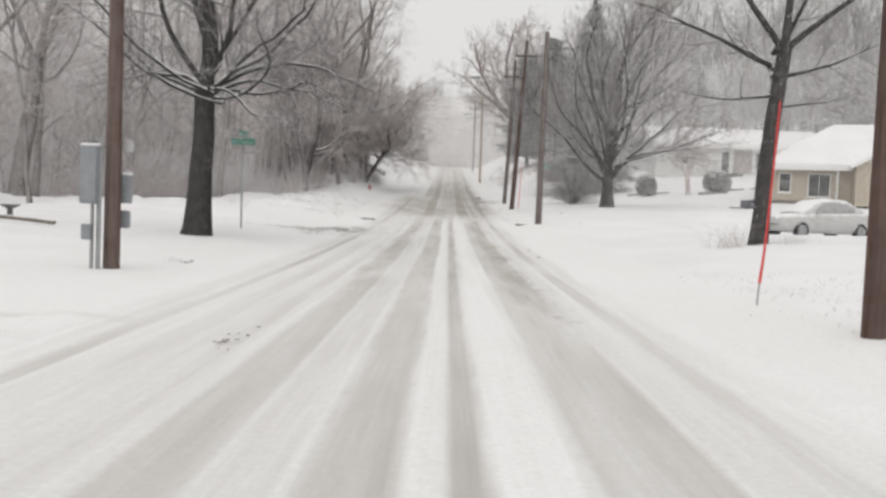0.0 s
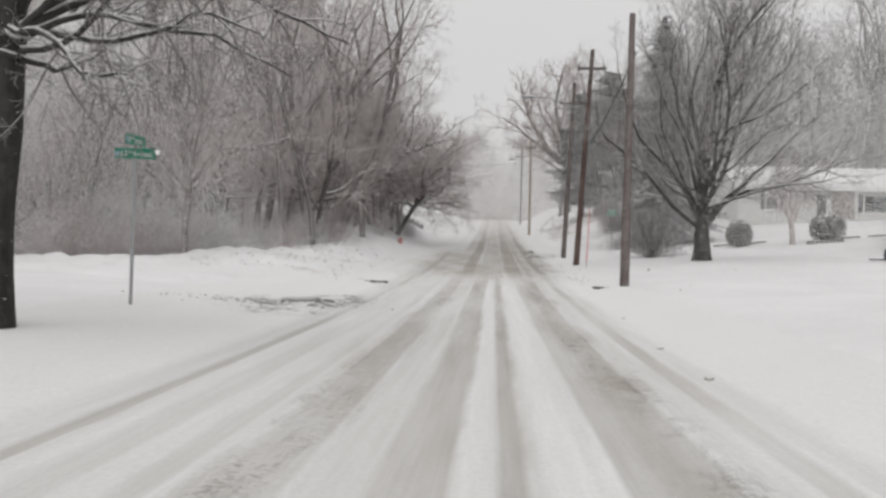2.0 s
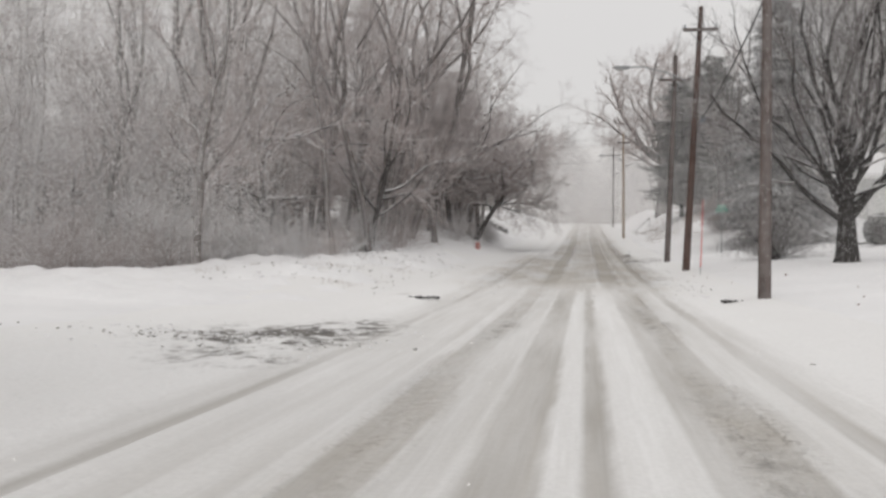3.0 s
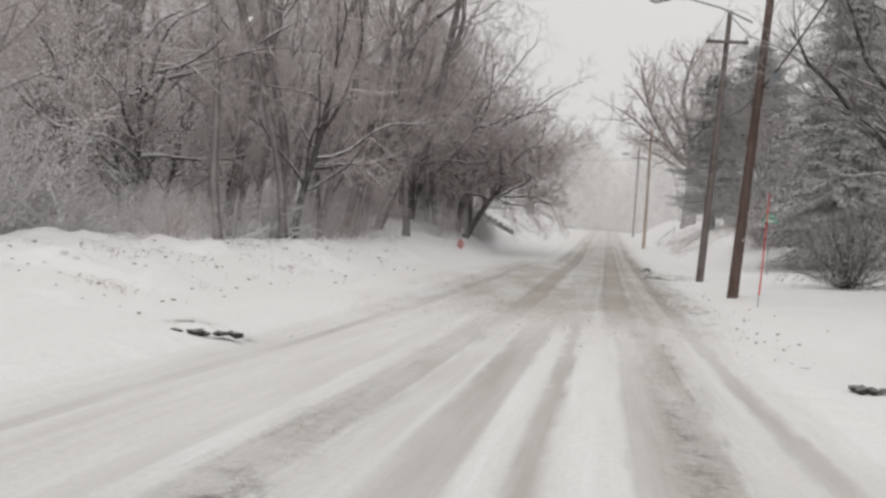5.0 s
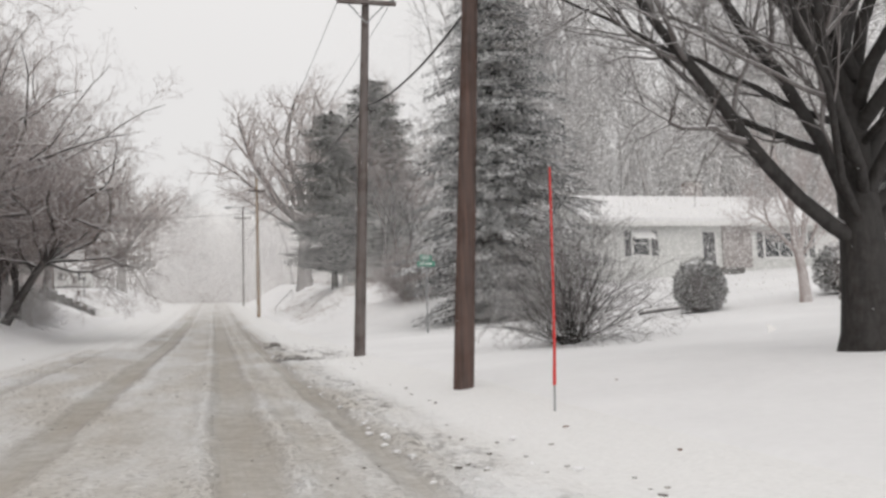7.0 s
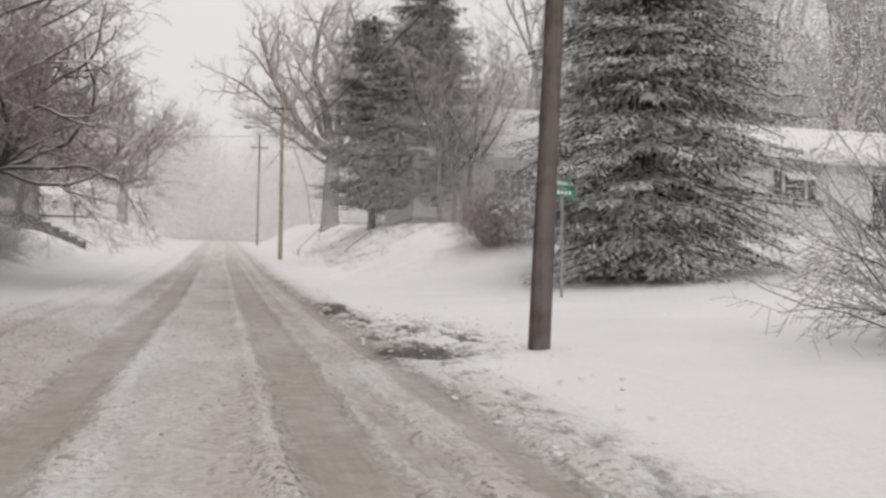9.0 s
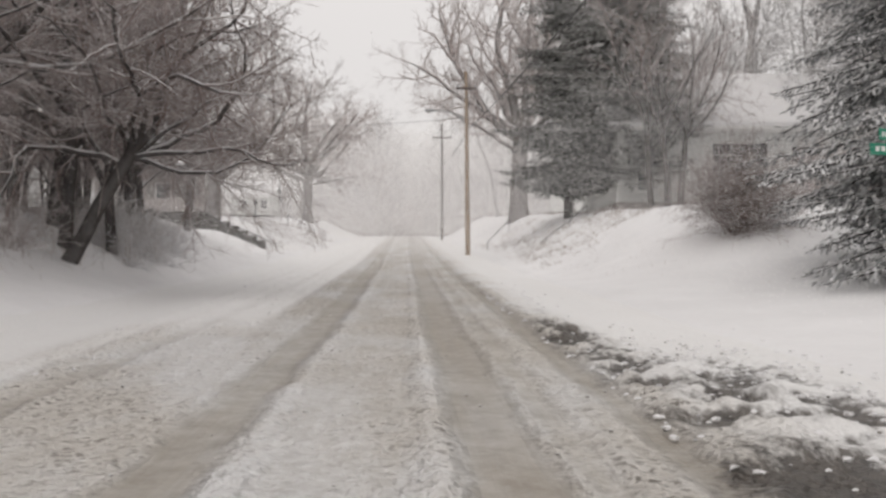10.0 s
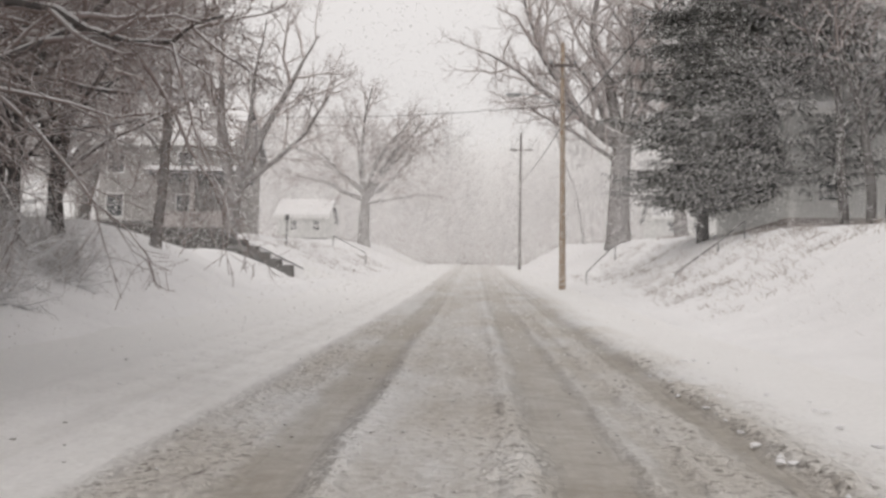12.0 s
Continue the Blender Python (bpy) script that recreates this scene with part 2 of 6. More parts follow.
EMBLEM = plain("pale_blue_enamel", (0.3, 0.42, 0.5), 0.5, 0, 0.1, 10.0, 0.5)
WHITE = plain("white_paint", (0.78, 0.78, 0.77), 0.6, 0, 0.06, 5.0, 0.9)
RED = plain("red_fibreglass", (0.62, 0.055, 0.05), 0.5, 0, 0.15, 10.0, 0.3)
HYDRANT = plain("red_enamel", (0.45, 0.11, 0.08), 0.5, 0, 0.25, 12.0, 1.0, None, 0.3)
SIDING = plain("white_siding", (0.62, 0.63, 0.61), 0.7, 0, 0.06, 3.0, 0.5, (0.3, 0.3, 7.0), 0.15)
TAN = plain("tan_siding", (0.42, 0.37, 0.29), 0.75, 0, 0.1, 3.0, 0.5, (0.3, 0.3, 7.0), 0.1)
GREY_SIDING = plain("grey_siding", (0.25, 0.235, 0.22), 0.8, 0, 0.12, 3.0, 0.5, (0.3, 0.3, 7.0), 0.12)
BRICK = plain("brown_brick", (0.24, 0.205, 0.19), 0.9, 0, 0.35, 9.0, 0.8, None, 0.2)
DARK_TRIM = plain("dark_shutter", (0.09, 0.09, 0.095), 0.6, 0, 0.2, 9.0, 0.8)
CONCRETE = plain("dark_concrete", (0.13, 0.125, 0.12), 0.95, 0, 0.35, 3.0, 0.75)
STONE = plain("edging_stone", (0.3, 0.29, 0.28), 0.9, 0, 0.3, 7.0, 1.0)
WOOD = plain("weathered_timber", (0.18, 0.16, 0.14), 0.9, 0, 0.35, 10.0, 0.8)
CAR_PAINT = plain("silver_paint", (0.42, 0.42, 0.41), 0.45, 0.0, 0.06, 4.0, 0.95, None, 0.25)
FROSTED = plain("frosted_glass", (0.56, 0.56, 0.56), 0.7, 0.0, 0.15, 5.0, 0.9, None, 0.3)
BIN = plain("blue_plastic", (0.05, 0.056, 0.072), 0.6, 0, 0.15, 6.0, 0.9)
DEAD_LEAF = plain("dead_leaf", (0.16, 0.08, 0.05), 0.9, 0, 0.3, 12.0, 0.4)
STALK = plain("dry_stalk", (0.3, 0.245, 0.2), 0.95, 0, 0.3, 12.0, 0.9, None, 0.4)
CLOD = plain("dirty_slush_clod", (0.2, 0.185, 0.165), 0.9, 0, 0.5, 12.0, 0.7)


def glass_material():
    m, n, l, b = material("window_glass", 0.08)
    b.inputs["Base Color"].default_value = (0.05, 0.055, 0.06, 1)
    b.inputs["Specular IOR Level"].default_value = 0.8
    return m


GLASS = glass_material()

# ---- building blocks ----


class Tubes:
    """Gathers tapering tubes and strips, and turns them into one mesh."""

    def __init__(self):
        self.v, self.q, self.count = [], [], 0

    def tube(self, points, radii, sides):
        p = np.asarray(points, float)
        r = np.asarray(radii, float)
        t = np.gradient(p, axis=0)
        t /= np.linalg.norm(t, axis=1)[:, None] + 1e-9
        mean = np.abs(t.mean(0))
        ref = np.array((1.0, 0.0, 0.0)) if mean[2] > 0.75 else np.array((0.0, 0.0, 1.0))
        a = np.cross(t, ref)
        a /= np.linalg.norm(a, axis=1)[:, None] + 1e-9
        b = np.cross(t, a)
        ang = np.arange(sides) * (2 * math.pi / sides)
        ring = p[:, None] + r[:, None, None] * (np.cos(ang)[None, :, None] * a[:, None] + np.sin(ang)[None, :, None] * b[:, None])
        self.v.append(ring.reshape(-1, 3))
        n = len(p)
        i, j = np.meshgrid(np.arange(n - 1), np.arange(sides), indexing="ij")
        k = (j + 1) % sides
        self.q.append((np.stack([i * sides + j, (i + 1) * sides + j, (i + 1) * sides + k, i * sides + k], -1) + self.count).reshape(-1, 4))
        self.count += n * sides

    def many(self, p, r, sides):
        """Tubes along all rows of p at once."""
        n, m = p.shape[:2]
        t = np.gradient(p, axis=1)
        t /= np.linalg.norm(t, axis=2)[..., None] + 1e-9
        steep = np.abs(t.mean(1))[:, 2] > 0.75
        ref = np.where(steep[:, None], np.array([[1.0, 0, 0]]), np.array([[0, 0, 1.0]]))[:, None]
        a = np.cross(t, np.broadcast_to(ref, t.shape))
        a /= np.linalg.norm(a, axis=2)[..., None] + 1e-9
        b = np.cross(t, a)
        ang = np.arange(sides) * (2 * math.pi / sides)
        ring = p[:, :, None] + r[:, :, None, None] * (np.cos(ang)[:, None] * a[:, :, None] + np.sin(ang)[:, None] * b[:, :, None])
        self.v.append(ring.reshape(-1, 3))
        o = np.arange(n)[:, None, None] * (m * sides)
        i, j = np.arange(m - 1)[None, :, None] * sides, np.arange(sides)[None, None]
        k = (j + 1) % sides
        q = np.stack([o + i + j, o + i + sides + j, o + i + sides + k, o + i + k], -1)
        self.q.append(q.reshape(-1, 4) + self.count)
        self.count += n * m * sides

    def quads(self, verts, quads):
        self.v.append(np.asarray(verts, float))
        self.q.append(np.asarray(quads, int) + self.count)
        self.count += len(verts)

    def mesh(self, name, smooth=True):
        return quad_mesh(name, np.concatenate(self.v), np.concatenate(self.q), smooth)


def quad_mesh(name, verts, quads, smooth=True):
    me = bpy.data.meshes.new(name)
    me.vertices.add(len(verts))
    me.vertices.foreach_set("co", np.asarray(verts, np.float32).ravel())
    me.loops.add(len(quads) * 4)
    me.loops.foreach_set("vertex_index", np.asarray(quads, np.int32).ravel())
    me.polygons.add(len(quads))
    me.polygons.foreach_set("loop_start", np.arange(len(quads), dtype=np.int32) * 4)
    me.polygons.foreach_set("loop_total", np.full(len(quads), 4, np.int32))
    me.polygons.foreach_set("use_smooth", np.full(len(quads), smooth))
    me.update(calc_edges=True)
    return me


def grid_mesh(name, xs, ys, z):
    gx, gy = np.meshgrid(xs, ys)
    verts = np.stack([gx, gy, z], -1).reshape(-1, 3)
    nx, ny = len(xs), len(ys)
    i, j = np.meshgrid(np.arange(ny - 1), np.arange(nx - 1), indexing="ij")
    q = np.stack([i * nx + j, i * nx + j + 1, (i + 1) * nx + j + 1, (i + 1) * nx + j], -1).reshape(-1, 4)
    return quad_mesh(name, verts, q)


def part(name, shape, mat, parent=None, label=""):
    """One mesh object, from a bmesh, a mesh or Tubes, under a thing or a part."""
    if isinstance(shape, Tubes):
        shape = shape.mesh(name)
    if isinstance(shape, bmesh.types.BMesh):
        me = bpy.data.meshes.new(name)
        shape.to_mesh(me)
        shape.free()
        shape = me
    if mat and not shape.materials:
        shape.materials.append(mat)
    ob = new(name, shape)
    if parent:
        ob.parent = parent
    return tagged(ob, label)


def thing(name, x, y, z, label, category, group="", turn=0.0, kind=""):
    ob = new(name)
    ob.matrix_basis = pose(x, y, z, 0, 0, turn)
    return tagged(ob, label, category, group, kind)


def box(bm, x0, x1, y0, y1, z0, z1, bevel=0.0):
    m = Matrix.Translation(((x0 + x1) / 2, (y0 + y1) / 2, (z0 + z1) / 2)) @ Matrix.Diagonal((x1 - x0, y1 - y0, z1 - z0, 1))
    made = bmesh.ops.create_cube(bm, size=1, matrix=m)
    if bevel:
        edges = {e for v in made["verts"] for e in v.link_edges}
        bmesh.ops.bevel(bm, geom=list(edges), offset=bevel, segments=2, affect="EDGES")
    return bm


def boxed(x0, x1, y0, y1, z0, z1, bevel=0.0):
    return box(bmesh.new(), x0, x1, y0, y1, z0, z1, bevel)


def cylinder(bm, r0, r1, z0, z1, sides=16, at=(0, 0), axis=None, bevel=0.0):
    m = Matrix.Translation((at[0], at[1], (z0 + z1) / 2))
    if axis is not None:
        m = axis
    made = bmesh.ops.create_cone(bm, cap_ends=True, segments=sides, radius1=r0, radius2=r1, depth=abs(z1 - z0), matrix=m)
    if bevel:
        edges = [e for e in {e for v in made["verts"] for e in v.link_edges} if len(e.link_faces) == 2 and any(len(f.verts) > 4 for f in e.link_faces)]
        bmesh.ops.bevel(bm, geom=edges, offset=bevel, segments=2, affect="EDGES")
    return bm


def lattice(ix, iy, seed):
    h = (ix * 374761393 + iy * 668265263 + seed * 974634777) & 0xFFFFFFFF
    h = ((h ^ (h >> 13)) * 1274126177) & 0xFFFFFFFF
    return ((h ^ (h >> 16)) & 0xFFFF) / 65535.0


def fbm(x, y, scale, octaves=4, seed=1, gain=0.5):
    """Value noise in -1..1 over arrays."""
    total, amp, norm = 0.0, 1.0, 0.0
    x, y = np.asarray(x, float) / scale, np.asarray(y, float) / scale
    for o in range(octaves):
        ix, iy = np.floor(x).astype(np.int64), np.floor(y).astype(np.int64)
        fx, fy = x - ix, y - iy
        fx, fy = fx * fx * (3 - 2 * fx), fy * fy * (3 - 2 * fy)
        a = lattice(ix, iy, seed + o) * (1 - fx) + lattice(ix + 1, iy, seed + o) * fx
        b = lattice(ix, iy + 1, seed + o) * (1 - fx) + lattice(ix + 1, iy + 1, seed + o) * fx
        total = total + amp * ((a * (1 - fy) + b * fy) * 2 - 1)
        norm += amp
        amp *= gain
        x, y = x * 2.03, y * 2.03
    return total / norm


def step(a, b, v):
    t = np.clip((np.asarray(v, float) - a) / (b - a), 0, 1)
    return t * t * (3 - 2 * t)


# ---- the lie of the land ----
ROAD_Y = (-60, 0, 17, 30, 35, 42, 46, 58, 62, 68, 72, 79, 100, 120, 163, 188, 205, 230, 300, 600)
ROAD_Z = (0, 0, 0, 0.14, 0.27, 0.42, 0.55, 1.05, 1.2, 1.48, 1.64, 1.96, 3.1, 4.4, 7.4, 9.2, 9.6, 9.0, 6, 6)
ROAD_L, ROAD_R = -3.3, 2.35


def road_z(y):
    return sum(np.interp(np.asarray(y, float) + d, ROAD_Y, ROAD_Z) for d in (-4, -2, 0, 2, 4)) / 5


def land(x, y):
    """Height of the snow, without its small unevenness."""
    x, y = np.asarray(x, float), np.asarray(y, float)
    s = np.clip(x - 2.6, 0, 45)
    ra = 0.09 * np.minimum(s, 6) + 0.035 * np.maximum(s - 6, 0)
    rb = 0.05 * np.minimum(s, 6) + 0.1 * np.maximum(s - 6, 0)
    rc = 2.5 * step(2.5, 8.5, s) + 0.035 * np.maximum(s - 8.5, 0)
    right = ra + (rb - ra) * step(58, 70, y)
    right = right + (rc - right) * step(84, 99, y)
    right = right - 0.5 * np.exp(-(((x - 16) / 6) ** 2 + ((y - 38.5) / 5) ** 2))
    u = np.clip(-3.6 - x, 0, 60)
    la = 0.05 * np.minimum(u, 8) * step(17, 24, y)
    lb = 0.66 * step(0.4, 4.5, u) - 0.045 * np.maximum(u - 7, 0)
    lc = 2.3 * step(1.3, 8.6, u) + 0.02 * np.maximum(u - 9, 0)
    left = la + (lb - la) * step(40, 48, y)
    left = left + (lc - left) * step(70, 90, y)
    left = left - 0.8 * step(106, 116, y) * (1 - step(122.85, 123.2, y)) * step(2.6, 5.0, u) * (1 - step(9.5, 13.0, u))
    return road_z(y) + right + left


def bank_rise(x, y):
    """What the plough has heaped on the left verge."""
    row = (1 - step(-8.0, -6.0, x)) * step(36.5, 39.5, y) * (1 - step(43, 49, y))
    env = step(-13.5, -10.5, x) * (1 - step(-6.3, -5.0, x)) * step(38.5, 43, y) * (1 - step(65, 71, y))
    heap = 0.1 + 0.26 * fbm(x, y, 2.2, 4, 71, 0.6) + 0.22 * np.maximum(fbm(x, y, 0.7, 3, 73), -0.1)
    return np.maximum(env * heap, row * (heap + 0.04))


def ground_z(x, y):
    return float(land(x, y) + 0.10 * fbm(x, y, 5.0, 3, 3) * np.clip(abs(x + 0.5) / 4 - 0.8, 0, 1) + np.maximum(bank_rise(x, y) - 0.05, 0))


xs = np.unique(np.concatenate([np.arange(-30, 34.1, 0.6), [-1500, -900, -500, -300, -200, -140, -100, -80, -65, -55, -46, -40, -35, 40, 48, 58, 70, 85, 110, 150, 220, 330, 500, 900, 1500]]))
ys = np.unique(np.concatenate([np.arange(-30, 200.1, 0.8), [-1500, -800, -400, -200, -100, -60, -45, 205, 212, 220, 230, 245, 265, 300, 350, 420, 520, 700, 1000, 1500]]))
GX, GY = np.meshgrid(xs, ys)
GZ = land(GX, GY)
GZ = GZ + 0.10 * fbm(GX, GY, 5.0, 3, 3) * np.clip(np.abs(GX + 0.5) / 4 - 0.8, 0, 1)
GZ = GZ - 0.16 * step(-7.6, -7.1, GX) * (1 - step(4.2, 4.6, GX)) * (1 - step(196, 200, GY))
ground = part("ground", grid_mesh("ground", xs, ys, GZ), FRESH)
tagged(ground, "smooth deep fresh snow over lawns and banks", "snow", kind="structure")

# the road: fresh snow, packed tyre lanes and slush
rx = np.arange(-8.0, 4.81, 0.055)
ry = np.concatenate([np.arange(-10, 38, 0.2), np.arange(38, 100, 0.1), np.arange(100, 199.5, 0.6)])
RX, RY = np.meshgrid(rx, ry)


def lane(centre, width, soft=0.1, wander=0.05, seed=5):
    c = centre + wander * fbm(RX * 0, RY, 9.0, 3, seed)
    d = np.abs(RX - c) + (0.025 + 0.07 * step(34, 56, RY)) * fbm(RX, RY * 0.5, 0.4, 4, seed + 60, 0.65)
    return 1 - step(width / 2 - soft / 2, width / 2 + soft / 2 + 0.02, d)


far = step(42, 56, RY)
near = 1 - far
patch = 0.8 + 0.5 * (far * fbm(RX, RY, 1.1, 5, 21, 0.65) + near * fbm(RX, RY * 0.1, 0.5, 4, 22, 0.6))
packed = np.zeros_like(RX)
for c, w, a, sd in ((-2.95, 0.18, 0.62, 5), (-2.4, 0.3, 0.4, 6), (-1.85, 0.2, 0.45, 14), (-1.32, 0.46, 0.62, 7), (-0.88, 0.34, 0.42, 8), (-0.42, 0.44, 0.66, 9), (0.15, 0.18, 0.78, 10), (0.95, 0.36, 0.58, 11), (1.22, 0.42, 0.68, 12), (1.62, 0.3, 0.3, 16), (2.0, 0.22, 0.6, 13)):
    packed = np.maximum(packed, near * a * patch * lane(c, w, 0.05, 0.03, sd))
for c, w, a, sd in ((-2.86, 0.26, 0.78, 5), (-2.0, 1.3, 0.36, 6), (-1.08, 0.54, 0.86, 7), (-0.1, 0.95, 0.58, 9), (0.88, 0.62, 0.86, 10), (1.42, 0.3, 0.78, 12), (1.72, 0.34, 0.45, 11), (2.02, 0.3, 0.86, 13)):
    packed = np.maximum(packed, far * a * (patch if a < 0.8 else 0.84 + 0.16 * patch) * lane(c, w, 0.3, 0.07, sd))
packed = np.maximum(packed, far * (1 - step(56, 68, RY)) * 0.66 * patch * lane(-0.75, 1.5, 0.3, 0.07, 19))
packed *= 1 - 0.55 * step(85, 150, RY)
packed *= 1 - 0.7 * step(75, 83, RY) * (1 - step(-2.1, -1.75, RX))
packed = np.maximum(packed, near * (1 - 0.4 * lane(-0.1, 0.22, 0.05, 0.03, 9)) * (1 - (0.85 - 0.35 * step(11, 18, RY)) * lane(0.46, 0.4 - 0.17 * step(11, 18, RY), 0.08, 0.03, 11)) * (0.22 + 0.2 * fbm(RX, RY * 0.05, 0.3, 4, 24, 0.65)))
inside = step(ROAD_L - 0.35, ROAD_L + 0.1, RX) * (1 - step(ROAD_R - 0.1, ROAD_R + 0.25, RX))
packed *= inside
for off in (0.0, -1.5):
    bend = 9.2 + off - 0.55 * np.clip(-2.6 - RX, 0, 9) ** 0.9 * -0.3
    packed = np.maximum(packed, 0.4 * (1 - step(0.08, 0.2, np.abs(RY - bend))) * (1 - step(-3.2, -2.6, RX)) * (0.7 + 0.5 * fbm(RX, RY, 0.8, 3, 52)))
lump = 0.7 * fbm(RX, RY, 0.55, 3, 31) + 1.7 * np.maximum(fbm(RX, RY, 0.26, 2, 33), -0.15)
ridge = np.exp(-(((RX - 2.65) / 0.35) ** 2)) + np.exp(-(((RX + 3.75) / 0.4) ** 2))
RZ = land(RX, RY) + 0.10 * fbm(RX, RY, 5.0, 3, 3) * np.clip(np.abs(RX + 0.5) / 4 - 0.8, 0, 1)
RZ = RZ + (0.022 + 0.018 * far) * (1 - packed) * inside - 0.015 * packed + 0.026 * lump * (inside * (0.1 + far) * (1 - packed) + ridge) + 0.05 * ridge
RZ = RZ + 0.03 * far * np.exp(-(((RX - 0.46 - 0.05 * fbm(RX * 0, RY, 3.0, 3, 95)) / 0.09) ** 2)) * (0.6 + 0.6 * fbm(RX, RY, 0.5, 3, 96))
RZ = RZ + 0.15 * np.exp(-(((RX + 4.2) / 0.6) ** 2)) * step(37, 41, RY) * (1 - step(62, 70, RY))
edge = step(-8.0, -7.5, RX) * (1 - step(4.3, 4.8, RX))
RZ = RZ * 1.0 + 0.012 - (1 - edge) * 0.06
mud = 0.85 * np.exp(-(((RX + 4.4) / 1.3) ** 2 + ((RY - 33.4) / 1.5) ** 2)) + 0.6 * np.exp(-(((RX + 4.0) / 0.8) ** 2 + ((RY - 30.9) / 0.9) ** 2)) + 0.6 * np.exp(-(((RX + 3.6) / 0.8) ** 2 + ((RY - 35.4) / 1.4) ** 2)) + 1.0 * np.exp(-(((RX - 3.2) / 0.85) ** 2 + ((RY - 72.6) / 2.6) ** 2)) + 0.7 * np.exp(-(((RX - 2.6) / 0.3) ** 2 + ((RY - 77.4) / 0.9) ** 2)) + 0.6 * np.exp(-(((RX - 2.6) / 0.4) ** 2 + ((RY - 78.0) / 3.0) ** 2))
# first patch: the drain gap's darkness painted in with the mud layer
mud += 0.85 * np.exp(-(((RX + 3.8) / 0.5) ** 2 + ((RY - 42.3) / 0.3) ** 2)) + 0.35 * ridge * (RX > 0) * step(40, 60, RY) * (1 - step(70, 90, RY))
mud += 0.34 * np.exp(-(((RX + 1.25) / 0.24) ** 2 + ((RY - 36.2) / 2.4) ** 2)) + 0.36 * np.exp(-(((RX - 1.2) / 0.2) ** 2 + ((RY - 38.0) / 5.0) ** 2)) + 0.26 * np.exp(-(((RX - 1.15) / 0.22) ** 2 + ((RY - 27.0) / 4.0) ** 2)) + 0.2 * np.exp(-(((RX - 1.45) / 0.26) ** 2)) * step(7, 11, RY) * (1 - step(22, 28, RY))
chunk = fbm(RX, RY, 0.3, 3, 41)
RZ = RZ + np.where(RX > 0, 0.16, 0.08) * chunk * np.clip(mud, 0, 1) + 0.1 * np.maximum(fbm(RX, RY, 0.5, 3, 43), -0.1) * np.exp(-(((RX - 3.5) / 0.8) ** 2 + ((RY - 71.5) / 4.5) ** 2))
crust = 0.95 * near * step(9, 14, RY) * inside * np.maximum(lane(1.26, 0.5, 0.3, 0.05, 17), lane(-1.32, 0.5, 0.3, 0.05, 18)) * step(-0.4, 0.5, fbm(RX * 1.5, RY * 0.35, 0.8, 5, 91, 0.65))
loose = np.clip(far * (inside + 0.45 * ridge) * (1 - 0.5 * step(100, 150, RY)) + 0.06 + crust, 0, 1) * (1 - 0.9 * step(75, 83, RY) * (1 - step(-2.1, -1.75, RX)))
pool = np.exp(-(((RX - 2.68 - 0.12 * fbm(RX, RY, 0.7, 3, 97)) / 0.6) ** 2 + ((RY - 69.8) / 0.75) ** 2))
mud = np.maximum(mud * (1 - 0.75 * step(-0.1, 0.2, chunk)), 1.35 * pool)
RZ = RZ - 0.04 * step(0.3, 0.7, pool)
road_mesh = grid_mesh("road", rx, ry, RZ)
for nm, data in (("packed", packed), ("mud", mud), ("loose", loose)):
    at = road_mesh.attributes.new(nm, "FLOAT", "POINT")
    at.data.foreach_set("value", data.astype(np.float32).ravel())
road = part("road", road_mesh, ROAD)
tagged(road, "snow-covered road with packed tyre lanes and brown slush", "road", kind="structure")

# the bank that the plough has thrown up along the verge
bx, by = np.arange(-36.0, -4.79, 0.15), np.arange(35.5, 72.1, 0.16)
BX, BY = np.meshgrid(bx, by)
bank = part("snow_bank", grid_mesh("snow_bank", bx, by, land(BX, BY) + 0.10 * fbm(BX, BY, 5.0, 3, 3) - 0.05 + bank_rise(BX, BY)), FRESH)
tagged(bank, "lumpy ploughed snow bank along the verge", "snow bank", kind="structure")

# rough drifts and clumps on the banks further up the road
for x0, x1, y0, y1, words in ((4.2, 15.0, 82.0, 152.0, "rough drifted snow over grass on the steep bank"), (-12.6, -5.0, 70.0, 122.3, "rough drifted snow below the wood's edge"), (-15.0, -4.6, 123.3, 165.0, "rough drifted snow over grass above the road")):
    dx, dy = np.arange(x0, x1, 0.17), np.arange(y0, y1, 0.21)
    DX, DY = np.meshgrid(dx, dy)
    hem = np.minimum(np.minimum(step(x0, x0 + 0.9, DX), 1 - step(x1 - 1.2, x1, DX)), np.minimum(step(y0, y0 + 2.0, DY), 1 - step(y1 - 0.5, y1, DY)))
    steep = np.clip(np.abs(np.gradient(land(DX, DY), 0.17, axis=1)) * 2.2, 0.25, 1)
    drift = (0.06 + 0.1 * step(96, 106, DY)) * fbm(DX * 0.8 + DY * 0.25, DY * 0.6, 0.9, 4, 61, 0.6) * steep + 0.07 * np.maximum(fbm(DX, DY, 0.35, 3, 63), -0.2) * steep
    tagged(part("snow_bank", grid_mesh("snow_bank", dx, dy, land(DX, DY) + 0.10 * fbm(DX, DY, 5.0, 3, 3) - 0.14 + hem * (0.2 + drift)), FRESH), words, "snow bank", kind="structure")

# ---- trees ----


def unit(v):
    return v / (np.linalg.norm(v) + 1e-9)


def toward(azimuth, elevation):
    a, e = radians(azimuth), radians(elevation)
    return np.array((math.cos(a) * math.cos(e), math.sin(a) * math.cos(e), math.sin(e)))


